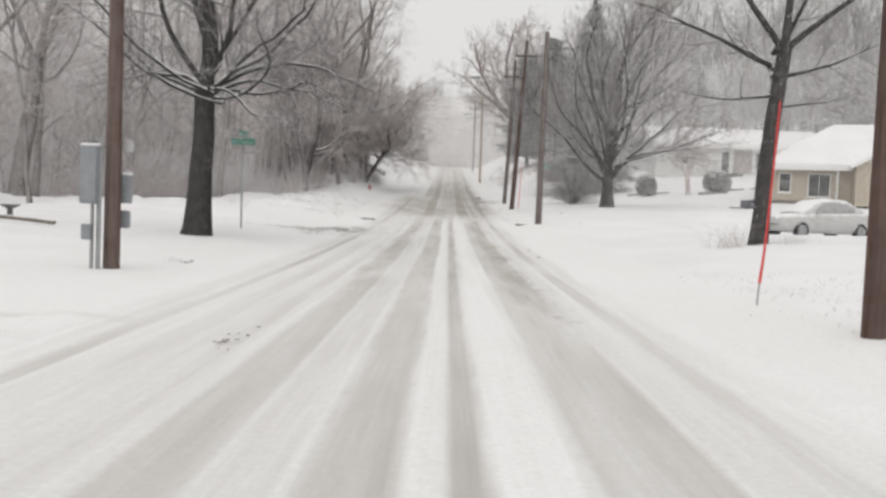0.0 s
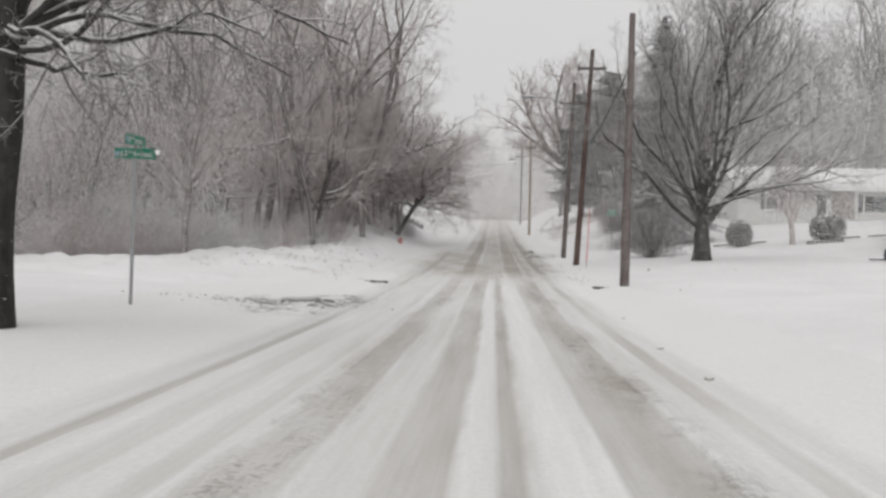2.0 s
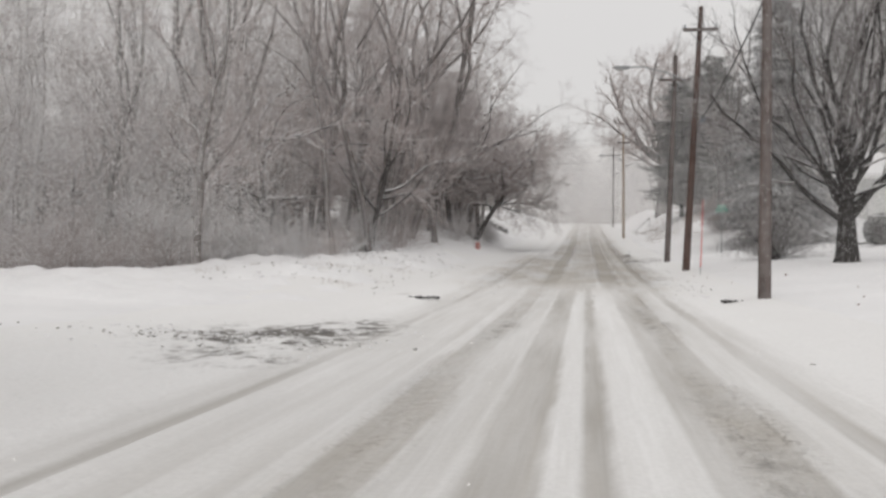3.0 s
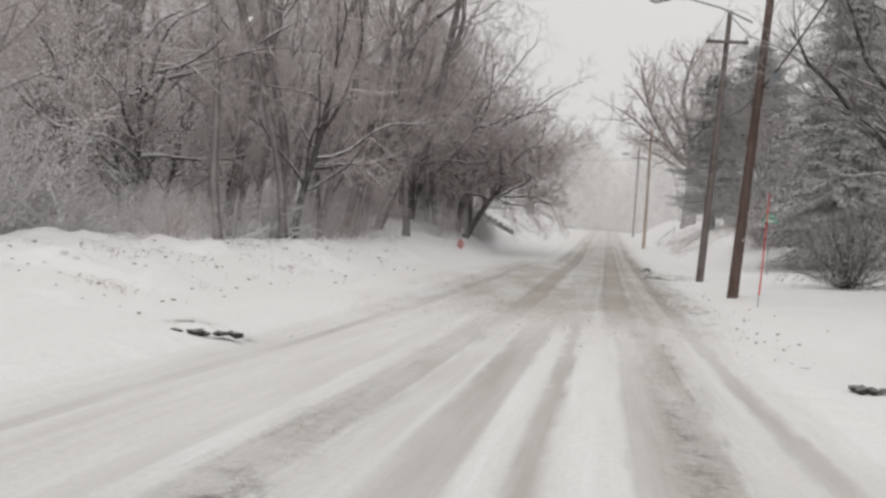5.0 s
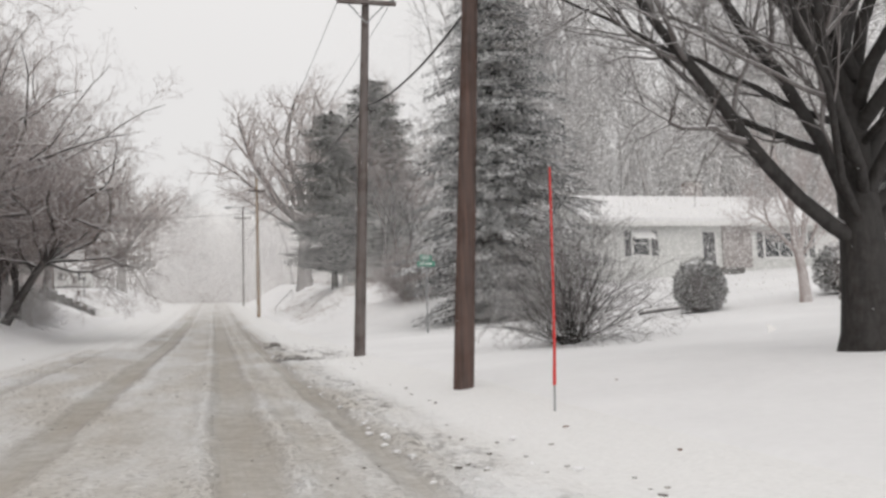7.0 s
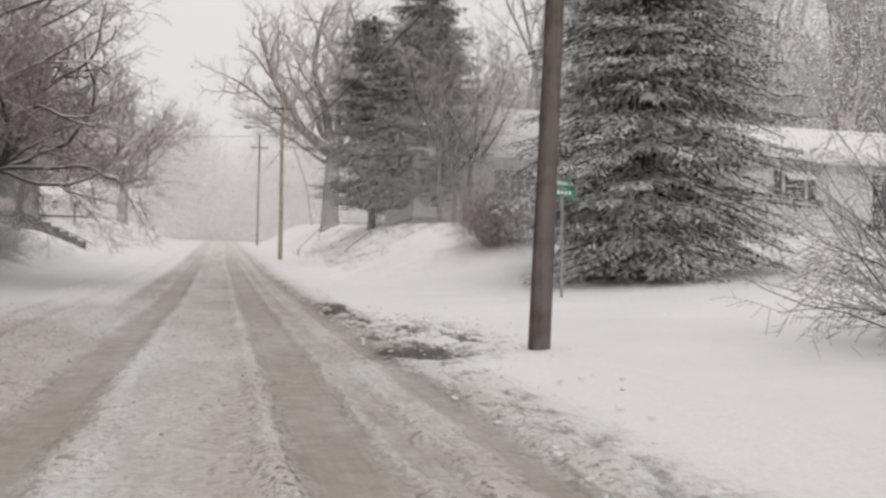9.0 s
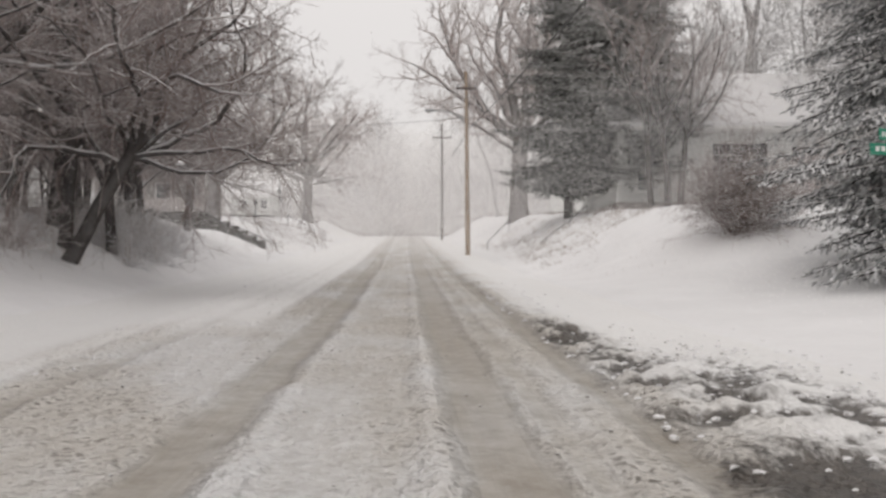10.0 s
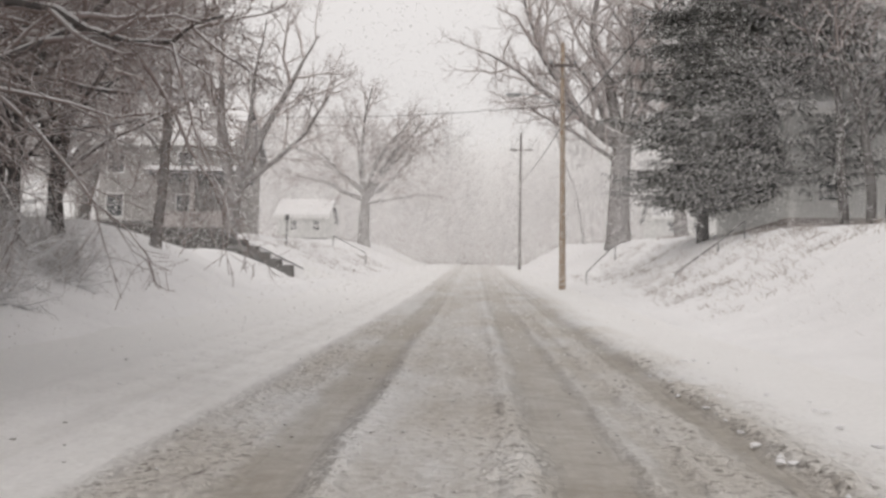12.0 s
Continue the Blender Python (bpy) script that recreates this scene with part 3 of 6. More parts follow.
def swing_all(d, angle, turn):
    """Directions at an angle to each row of d, turned round it."""
    ref = np.where(np.abs(d[:, 2:3]) < 0.9, np.array([[0.0, 0.0, 1.0]]), np.array([[1.0, 0.0, 0.0]]))
    a = np.cross(d, ref)
    a /= np.linalg.norm(a, axis=1)[:, None] + 1e-9
    b = np.cross(d, a)
    ca, sa = np.cos(angle)[:, None], np.sin(angle)[:, None]
    return d * ca + (a * np.cos(turn)[:, None] + b * np.sin(turn)[:, None]) * sa


def grow(acc, rng, p, d, length, r, spec, least=0.0035, lining=0.8):
    """All branches of a tree, one order after another, from the limbs given. A row of spec: segments, wander, pull up or down, children, their angle, length and thickness, first place, sides."""
    p, d, length, r = (np.asarray(v, float) for v in (p, d, length, r))
    for level, (segs, wander, pull, kids, angle, ratio, thick, first, sides) in enumerate(spec):
        n = len(p)
        pts, dirs = np.empty((n, segs + 1, 3)), np.empty((n, segs + 1, 3))
        pts[:, 0], dirs[:, 0] = p, d
        for i in range(segs):
            d = d + rng.normal(0, wander, (n, 3))
            d[:, 2] += pull
            d = d / np.linalg.norm(d, axis=1)[:, None]
            pts[:, i + 1] = pts[:, i] + d * (length / segs)[:, None]
            dirs[:, i + 1] = d
        last = level + 1 == len(spec)
        along = np.linspace(0, 1, segs + 1)
        rad = np.maximum(r[:, None] * (1 - (0.7 if last else 0.84) * along), least)
        acc[0 if level == 0 else 1].many(pts, rad, sides)
        if len(acc) > 2 and level < 2:
            flat = np.abs(dirs[:, :, 2].mean(1)) < 0.72
            thin = rad[flat] * lining
            thin[:, -1] = 0.001
            lay = pts[flat].copy()
            lay[:, :, 2] += rad[flat] * 0.55
            acc[2].many(lay, thin, 4)
        if last:
            return
        t = first + (1 - first) * (np.arange(kids)[None] + rng.uniform(0.05, 0.95, (n, kids))) / kids
        f = t * segs
        i = np.minimum(f.astype(int), segs - 1)
        g = (f - i)[..., None]
        row = np.arange(n)[:, None]
        q = pts[row, i] * (1 - g) + pts[row, i + 1] * g
        rr = rad[row, i] * (1 - g[..., 0]) + rad[row, i + 1] * g[..., 0]
        turn = rng.uniform(0, 6.28, (n, 1)) + np.arange(kids)[None] * 2.4 + rng.uniform(-0.5, 0.5, (n, kids))
        ang = np.radians(angle) * rng.uniform(0.6, 1.3, (n, kids))
        dd = swing_all(dirs[row, i].reshape(-1, 3), ang.ravel(), turn.ravel())
        ln = length[:, None] * ratio * rng.uniform(0.5, 1.2, (n, kids)) * (1.15 - 0.55 * t)
        r2 = np.minimum(rr * 0.9, r[:, None] * thick * rng.uniform(0.75, 1.15, (n, kids)))
        keep = rng.random(n * kids) < 0.92
        p, d, length, r = q.reshape(-1, 3)[keep], dd[keep], ln.ravel()[keep], r2.ravel()[keep]


def trunk_base(acc, base, d, height, r, rng, flare=1.5, sides=14, bend=0.04, taper=0.22):
    pts, rad, p = [], [], np.array(base, float)
    n = 9
    for i in range(n + 1):
        t = i / n
        pts.append(p.copy())
        rad.append(r * (1 + (flare - 1) * math.exp(-t * height / (1.3 * r + 0.15)) - taper * t))
        d = unit(d + rng.normal(0, bend, 3) * (1, 1, 0.2))
        p = p + d * (height / n)
    acc.tube(pts, rad, sides)
    return pts[-1], d, rad[-1]


def bare_tree(name, seed, trunk_h, r, lean, limbs, spec, mats, label, x=0.0, y=0.0, z=0.0, flare=1.5, category="tree", group="", taper=0.22, least=0.0035, bend=0.03, laden=False):
    """A leafless tree. limbs: (height on the trunk, azimuth, elevation, length, radius); from the trunk's top with height None."""
    rng = np.random.default_rng(seed)
    acc = (Tubes(), Tubes(), Tubes()) if laden else (Tubes(), Tubes())
    d0 = unit(np.array((lean[0], lean[1], 1.0)))
    top, d, rt = trunk_base(acc[0], (0, 0, -0.25), d0, trunk_h + 0.25, r, rng, flare, 14, bend, taper)
    at = [top - d * 0.15 if h is None else d0 * (h / d0[2]) for h, *_ in limbs]
    grow(acc, rng, at, [toward(az, el) for _, az, el, *_ in limbs], [l[3] for l in limbs], [l[4] for l in limbs], spec, least)
    ob = thing(name, x, y, z, label, category, group)
    part("trunk", acc[0], mats[0], ob)
    part("crown", acc[1], mats[1], ob)
    if laden:
        tagged(part("snow_lining", acc[2], FRESH, ob, "ridges of snow along the boughs"), kind="stuff")
    return ob


# branch habits: segments, wander, pull, children, angle, length, thickness, first, sides
FINE = [(9, 0.10, 0.03, 11, 48, 0.46, 0.42, 0.25, 7), (6, 0.13, 0.02, 9, 45, 0.48, 0.42, 0.2, 5), (4, 0.16, 0.02, 8, 42, 0.5, 0.5, 0.2, 3), (2, 0.2, 0.02, 0, 0, 0, 0, 0, 3)]
DROOP = [(13, 0.18, 0.0, 12, 50, 0.42, 0.4, 0.2, 7), (6, 0.14, -0.015, 8, 45, 0.5, 0.45, 0.15, 5), (4, 0.16, -0.03, 8, 42, 0.5, 0.5, 0.15, 3), (2, 0.2, -0.05, 0, 0, 0, 0, 0, 3)]
VASE = [(13, 0.13, 0.04, 11, 36, 0.46, 0.36, 0.16, 9), (7, 0.12, 0.04, 10, 34, 0.5, 0.42, 0.12, 5), (4, 0.15, 0.03, 8, 36, 0.5, 0.5, 0.12, 3), (2, 0.18, 0.02, 0, 0, 0, 0, 0, 3)]
MAPLE = [(13, 0.2, 0.06, 14, 42, 0.42, 0.28, 0.15, 9), (7, 0.16, 0.03, 10, 42, 0.5, 0.4, 0.12, 5), (4, 0.17, 0.02, 8, 40, 0.5, 0.5, 0.12, 3), (2, 0.2, 0.0, 0, 0, 0, 0, 0, 3)]
GNARLED = [(12, 0.15, 0.035, 17, 52, 0.45, 0.36, 0.12, 8), (6, 0.2, 0.1, 10, 46, 0.5, 0.42, 0.2, 5), (4, 0.25, 0.08, 8, 45, 0.55, 0.45, 0.2, 3), (2, 0.25, 0.08, 0, 0, 0, 0, 0, 3)]
WIDE = [(12, 0.14, -0.006, 17, 52, 0.46, 0.36, 0.12, 8), (6, 0.2, 0.0, 10, 48, 0.5, 0.42, 0.15, 5), (4, 0.24, -0.02, 8, 45, 0.55, 0.45, 0.2, 3), (2, 0.25, -0.02, 0, 0, 0, 0, 0, 3)]
SPARSE = [(8, 0.09, 0.04, 8, 42, 0.42, 0.4, 0.25, 5), (5, 0.13, 0.03, 7, 42, 0.5, 0.42, 0.2, 4), (3, 0.18, 0.02, 6, 40, 0.55, 0.5, 0.2, 3), (2, 0.2, 0.0, 0, 0, 0, 0, 0, 3)]
WOODS = [(9, 0.13, 0.04, 10, 42, 0.44, 0.4, 0.12, 5), (5, 0.17, 0.04, 7, 40, 0.55, 0.42, 0.15, 3), (2, 0.2, 0.03, 6, 38, 0.6, 0.5, 0.15, 3), (1, 0.2, 0.0, 0, 0, 0, 0, 0, 3)]
FARWOOD = [(6, 0.13, 0.04, 10, 42, 0.46, 0.4, 0.12, 3), (2, 0.16, 0.04, 8, 42, 0.6, 0.45, 0.12, 3), (1, 0.2, 0.02, 0, 0, 0, 0, 0, 3)]
TANGLE = [(8, 0.18, -0.02, 9, 50, 0.45, 0.42, 0.15, 5), (5, 0.22, -0.03, 8, 48, 0.5, 0.45, 0.15, 3), (2, 0.24, -0.03, 7, 45, 0.55, 0.5, 0.15, 3), (1, 0.24, -0.04, 0, 0, 0, 0, 0, 3)]
ARCH = [(12, 0.26, 0.015, 15, 48, 0.5, 0.42, 0.15, 6), (6, 0.15, 0.01, 11, 46, 0.46, 0.45, 0.15, 4), (4, 0.2, 0.0, 9, 44, 0.5, 0.5, 0.15, 3), (2, 0.22, 0.0, 0, 0, 0, 0, 0, 3)]
THICKET = [(7, 0.14, -0.03, 9, 45, 0.42, 0.5, 0.15, 4), (2, 0.2, -0.05, 7, 42, 0.5, 0.5, 0.15, 3), (1, 0.22, -0.03, 0, 0, 0, 0, 0, 3)]


def place(x, y):
    return x, y, ground_z(x, y) - 0.02


# maple beside the avenue, its limbs low over the verge
x, y, z = place(-6.74, 25.0)
bare_tree("maple_tree", 14, 4.2, 0.33, (0.10, 0.02), (
    (None, 120, 78, 9.0, 0.2), (None, 20, 72, 9.5, 0.2), (None, 200, 60, 7.5, 0.09), (None, -60, 64, 7.5, 0.085), (None, 70, 58, 7.5, 0.08),
    (3.9, 2, 26, 4.8, 0.07), (3.7, -14, 14, 4.4, 0.05), (3.8, 178, 18, 5.8, 0.07), (3.6, 195, 12, 5.0, 0.05), (3.9, 150, 26, 6.0, 0.055), (3.8, 60, 20, 6.0, 0.05), (3.7, -100, 22, 4.5, 0.045), (4.0, 20, 42, 6.0, 0.06), (4.0, -30, 40, 5.6, 0.055), (3.8, 215, 32, 6.0, 0.055), (3.6, 100, 14, 5.5, 0.05), (3.9, 4, 6, 3.8, 0.055), (4.0, 18, 8, 4.0, 0.05), (3.95, -8, 12, 3.6, 0.045), (3.85, 182, 8, 4.8, 0.055)),
    DROOP, (BARK, TWIG), "large bare maple with dark trunk and snow-lined drooping limbs", x, y, z, laden=True)
# the many-stemmed maple on the right-hand lawn
x, y, z = place(9.77, 57.5)
bare_tree("maple_tree", 23, 4.6, 0.37, (0.02, 0.0), (
    (None, 90, 84, 9.0, 0.19), (None, 172, 74, 8.5, 0.14), (None, 10, 74, 8.5, 0.14),
    (1.5, 183, 44, 8.0, 0.125), (1.55, -3, 42, 8.0, 0.135), (1.8, 168, 50, 8.5, 0.11), (1.95, 14, 50, 8.5, 0.12), (2.2, 215, 50, 7.5, 0.1), (2.2, -60, 50, 7.5, 0.11), (2.5, 186, 56, 8.5, 0.12), (2.6, -4, 56, 8.5, 0.12), (2.9, 60, 58, 8.0, 0.1), (3.1, 140, 60, 8.5, 0.11), (3.3, -22, 60, 8.5, 0.12), (3.6, 240, 62, 8.0, 0.1), (3.7, 24, 64, 8.5, 0.11), (4.0, 186, 64, 8.5, 0.11), (4.2, -70, 66, 8.0, 0.1),
    (1.75, 196, 28, 6.5, 0.07), (2.7, 184, 24, 6.5, 0.07), (3.2, 176, 28, 6.0, 0.06), (2.4, -8, 28, 6.5, 0.07), (3.4, -4, 32, 6.0, 0.06), (3.0, -100, 36, 5.5, 0.06)),
    VASE, (BARK, TWIG), "broad bare maple forking low into many upright limbs", x, y, z, 1.5, taper=0.45, laden=True)
# slim tree by the driveway
x, y, z = place(8.22, 24.65)
bare_tree("lawn_tree", 37, 5.2, 0.23, (0.025, 0.0), (
    (None, 60, 70, 6.0, 0.13), (None, 170, 56, 5.5, 0.10), (None, -20, 50, 5.0, 0.10), (4.7, 180, 28, 4.0, 0.08), (4.4, 0, 12, 3.6, 0.07), (3.9, 185, -4, 2.6, 0.045), (4.6, 100, 24, 4.0, 0.07), (5.0, 20, 34, 4.2, 0.08), (3.6, -10, 2, 2.0, 0.04)),
    SPARSE, (BARK, TWIG), "slim bare lawn tree with dark trunk and sparse limbs", x, y, z, 1.3)
# leaning tree at the wood's edge, its snow-laden boughs arching over the verge
x, y, z = place(-7.9, 87.5)
bare_tree("leaning_tree", 41, 3.1, 0.19, (0.62, -0.1), (
    (None, 4, 22, 4.8, 0.07), (None, -14, 10, 4.4, 0.06), (None, 30, 34, 6.2, 0.09), (None, -30, 28, 5.5, 0.08), (None, 60, 52, 6.5, 0.1), (None, 0, 48, 6.5, 0.1), (None, 150, 60, 6.0, 0.09), (2.6, -60, 26, 5.0, 0.07), (2.3, 190, 56, 6.0, 0.08), (None, 12, 2, 5.0, 0.06), (None, -45, 46, 6.0, 0.08), (2.0, -90, 30, 4.5, 0.06), (None, 95, 30, 5.5, 0.08)),
    ARCH, (WINE_BARK, WINE_TWIG), "dark leaning tree with snow-laden boughs arching low", x, y, z, 1.25, laden=True)
# dark trees standing just behind it, on the bank
for i, (x, y, h, r, turn, tip) in enumerate(((-9.6, 91.5, 7.5, 0.22, 30, 0.02), (-11.0, 103.5, 6.0, 0.2, 250, 0.06))):
    bare_tree("edge_tree", 500 + i, h, r, (tip, 0.0), (
        (None, turn, 72, 7.0, r * 0.62), (None, turn + 150, 68, 6.5, r * 0.55), (h * 0.8, 10, 34, 5.0, 0.06), (h * 0.7, -30, 26, 4.5, 0.055), (h * 0.75, 190, 36, 4.5, 0.055), (h * 0.55, -80, 24, 4.0, 0.045), (h * 0.6, 40, 20, 4.5, 0.05), (h * 0.9, 20, 50, 5.5, 0.06)),
        TANGLE, (WINE_BARK, WINE_TWIG), "dark bare tree on the bank with tangled brown twigs", *place(x, y), 1.25, "tree", "trees on the bank", 0.22, 0.004, 0.06, True)
# young tree before the garage, trunk and twigs coloured pale for haze
x, y, z = place(18.2, 71.0)
bare_tree("garden_tree", 47, 1.6, 0.17, (0.03, 0.0), (
    (None, 80, 74, 4.6, 0.1), (None, 190, 60, 4.2, 0.085), (None, -20, 58, 4.2, 0.085), (1.5, 178, 34, 3.2, 0.05), (1.55, 5, 32, 3.2, 0.05), (1.5, -80, 36, 3.0, 0.05), (None, 130, 50, 4.0, 0.06)),
    MAPLE, (WOODS_TWIG, WOODS_TWIG), "young bare tree dusted with snow and coloured pale for haze, before the garage", x, y, z, 1.3)
# stout tree at the back of the clearing
x, y, z = place(-21.0, 45.2)
bare_tree("stout_tree", 43, 7.0, 0.42, (0.16, 0.0), (
    (None, 60, 70, 7.0, 0.2), (None, 170, 56, 7.0, 0.17), (None, -20, 54, 6.5, 0.17), (6.0, 190, 36, 5.0, 0.1), (5.6, 0, 30, 5.0, 0.1), (6.5, 100, 50, 6.0, 0.12)),
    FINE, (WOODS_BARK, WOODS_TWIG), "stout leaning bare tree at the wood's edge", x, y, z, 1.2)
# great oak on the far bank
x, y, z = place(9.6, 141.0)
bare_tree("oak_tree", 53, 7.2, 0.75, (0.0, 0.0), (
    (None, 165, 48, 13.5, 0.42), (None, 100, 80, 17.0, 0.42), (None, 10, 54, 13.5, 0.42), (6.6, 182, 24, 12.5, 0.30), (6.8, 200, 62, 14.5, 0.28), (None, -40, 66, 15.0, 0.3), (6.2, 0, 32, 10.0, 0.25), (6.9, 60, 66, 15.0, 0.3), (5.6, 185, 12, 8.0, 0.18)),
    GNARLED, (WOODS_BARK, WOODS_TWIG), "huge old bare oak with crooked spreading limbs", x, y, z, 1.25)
x, y, z = place(14.2, 143.0)
bare_tree("oak_tree", 59, 8.5, 0.45, (-0.02, 0.0), (
    (None, 150, 66, 13.0, 0.26), (None, 40, 70, 13.5, 0.28), (7.6, 190, 40, 8.0, 0.2), (7.9, -20, 42, 8.0, 0.2), (None, -90, 76, 10.0, 0.2)),
    GNARLED, (WOODS_BARK, WOODS_TWIG), "tall bare oak standing behind the huge one", x, y, z, 1.25)
# twin-stemmed tree above the steps
x, y, z = place(-12.3, 126.5)
bare_tree("forked_tree", 61, 2.2, 0.42, (-0.02, 0.0), (
    (None, 40, 64, 11.0, 0.26), (None, 165, 76, 11.0, 0.28), (None, 5, 44, 9.5, 0.18), (None, -50, 66, 9.0, 0.18), (1.9, 120, 66, 9.0, 0.2)),
    FINE, (WOODS_BARK, WOODS_TWIG), "bare forked tree standing above snowy steps", x, y, z, 1.3)
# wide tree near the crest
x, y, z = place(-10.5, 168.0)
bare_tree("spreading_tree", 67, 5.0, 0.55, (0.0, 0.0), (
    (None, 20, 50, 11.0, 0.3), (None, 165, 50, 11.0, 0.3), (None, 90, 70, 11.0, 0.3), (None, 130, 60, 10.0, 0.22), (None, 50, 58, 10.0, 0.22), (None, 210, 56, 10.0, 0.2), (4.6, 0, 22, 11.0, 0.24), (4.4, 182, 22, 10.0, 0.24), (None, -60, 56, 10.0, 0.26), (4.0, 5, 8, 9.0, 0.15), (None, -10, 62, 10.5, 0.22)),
    WIDE, (WOODS_BARK, WOODS_TWIG), "wide bare tree paled with driven snow and haze colour", x, y, z, 1.25)

# the woods: a few grown trees, copied with a turn and a size of their own
rng = np.random.default_rng(5)
wood_kinds = []
for k in range(7):
    r0 = np.random.default_rng(100 + k)
    h, r = r0.uniform(4.0, 8.5), r0.uniform(0.11, 0.19)
    limbs, az = [], r0.uniform(0, 360)
    for i in range(2 + k % 2):
        limbs.append((None, az + i * r0.uniform(120, 200), r0.uniform(68, 84), r0.uniform(7.5, 10.5), r * r0.uniform(0.5, 0.72)))
    for i in range(9):
        f = r0.uniform(0.3, 0.98)
        limbs.append((h * f, r0.uniform(0, 360), r0.uniform(25, 62), r0.uniform(2.5, 5.0), r0.uniform(0.022, 0.05)))
    wood_kinds.append((h, limbs, r0.uniform(-0.1, 0.1), r))


def wood_tree(k, mats, label, x, y, spec=WOODS, least=0.005):
    h, limbs, lean, r = wood_kinds[k]
    return bare_tree("woods_tree", 200 + k, h, r, (lean, 0.02), limbs, spec, mats, label, *place(x, y), 1.3, "tree", "trees of the wood", 0.3, least, 0.07)


near_wood, far_wood, wood_copies = [], [], []
spots = []
for i in range(4000):
    if len(spots) >= 62:
        break
    x, y = -9.0 - 46 * rng.random() ** 1.4, rng.uniform(44, 122)
    if y > 92 and x > -16:
        continue
    if y < 52 and x > -11:
        continue
    if y > 112 and x > -26:
        continue
    if all((x - a) ** 2 + (y - b) ** 2 > 4.5 for a, b in spots):
        spots.append((x, y))
for i in range(20):
    spots.append((rng.uniform(-50, -15), rng.uniform(38, 46)))
for i, (x, y) in enumerate(spots):
    k = i % 7
    if i < 7:
        x = -9.5 - i * 0.7
        near_wood.append(wood_tree(k, (WOODS_BARK, WOODS_TWIG), "tall slender bare woodland tree lined with snow and paled for haze", x, y))
    else:
        s = rng.uniform(0.7, 1.25)
        m = pose(*place(x, y), 0, 0, rng.uniform(0, 360)) @ pose(0, 0, 0, rng.uniform(-5, 5), rng.uniform(-5, 5)) @ Matrix.Diagonal((s, s, s * rng.uniform(0.9, 1.1), 1))
        wood_copies.append((k, x, m))
for x, y, turn, tip, sc in ((-12.9, 69.7, 20, 0, 1.35), (-11.4, 74.0, 70, 9, 1.25), (-11.0, 75.6, 140, 11, 1.2), (-10.7, 77.4, 250, 12, 1.3), (-9.9, 63.0, 200, -4, 1.0)):
    wood_copies.append((int(turn) % 7, x, pose(*place(x, y), 0, tip, 0) @ pose(0, 0, 0, 0, 0, turn) @ Matrix.Diagonal((sc, sc, sc, 1))))
for x, y, turn, tip, sc in ((-19.3, 56, 10, 3, 1.15), (-21.5, 62, 60, -4, 1.3), (-18.5, 60, 100, 2, 1.2), (-14.8, 56, 150, 3, 1.1), (-15.2, 58, 200, -3, 1.15), (-14.4, 61, 240, 4, 1.1), (-13.7, 66, 330, -5, 1.1), (-11.8, 93.5, 40, 3, 0.9), (-13.4, 97, 90, -3, 1.0), (-14.6, 91, 170, 4, 1.0), (-16.5, 95, 220, -4, 1.1), (-12.6, 100.5, 280, 5, 0.9)):
    wood_copies.append((int(turn) % 7, -10.0, pose(*place(x, y), 0, tip, 0) @ pose(0, 0, 0, 0, 0, turn) @ Matrix.Diagonal((sc, sc, sc, 1))))
far_spots = []
for i in range(50):
    far_spots.append((rng.uniform(22, 75), rng.uniform(104, 150)))
for i in range(34):
    far_spots.append((rng.uniform(19, 62), rng.uniform(103, 126)))
for i in range(36):
    far_spots.append((rng.uniform(-70, 50), rng.uniform(205, 290)))
for i in range(26):
    far_spots.append((rng.uniform(-60, -20), rng.uniform(125, 200)))
for i in range(18):
    far_spots.append((rng.uniform(8, 45), rng.uniform(152, 200)))
for i in range(14):
    far_spots.append((rng.uniform(36, 60), rng.uniform(60, 104)))
for i in range(46):
    far_spots.append((-19 - 50 * rng.random(), rng.uniform(48, 135)))
for i in range(40):
    far_spots.append((rng.uniform(-32, 34), rng.uniform(198, 250)))
for i in range(110):
    far_spots.append((rng.uniform(-48, 50), rng.uniform(203, 246)))
for i, (x, y) in enumerate(far_spots):
    k = i % 7
    if i < 7:
        t = wood_tree(k, (FROST_HAZE_BARK, FROST_HAZE_TWIG), "bare distant tree paled by driven snow and painted haze", x, y, FARWOOD, 0.009)
        t.name = "distant_tree"
        tagged(t, group="trees in the distance")
        far_wood.append(t)
        if i == 6:
            dim_wood = []
            for j in range(7):
                t = wood_tree(j, (FAR_TWIG, FAR_TWIG), "bare far tree coloured grey as if in snow haze", -30 + 9 * j, 214 + 5 * (j % 3), FARWOOD, 0.009)
                t.name = "distant_tree"
                tagged(t, group="trees in the distance")
                dim_wood.append(t)
    else:
        s = rng.uniform(0.75, 1.35) * (1.3 if x > 18 and y < 152 else 1.0)
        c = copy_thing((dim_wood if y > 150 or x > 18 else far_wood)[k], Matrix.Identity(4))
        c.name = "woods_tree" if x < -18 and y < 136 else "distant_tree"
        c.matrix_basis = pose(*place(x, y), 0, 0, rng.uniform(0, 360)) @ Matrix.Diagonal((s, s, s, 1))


# trees deeper in the wood copy the haze-coloured kind
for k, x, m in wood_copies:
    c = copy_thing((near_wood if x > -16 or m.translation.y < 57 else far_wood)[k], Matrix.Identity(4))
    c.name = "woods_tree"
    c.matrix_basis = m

# scrubby trees tangled together at the wood's edge
tangles = []
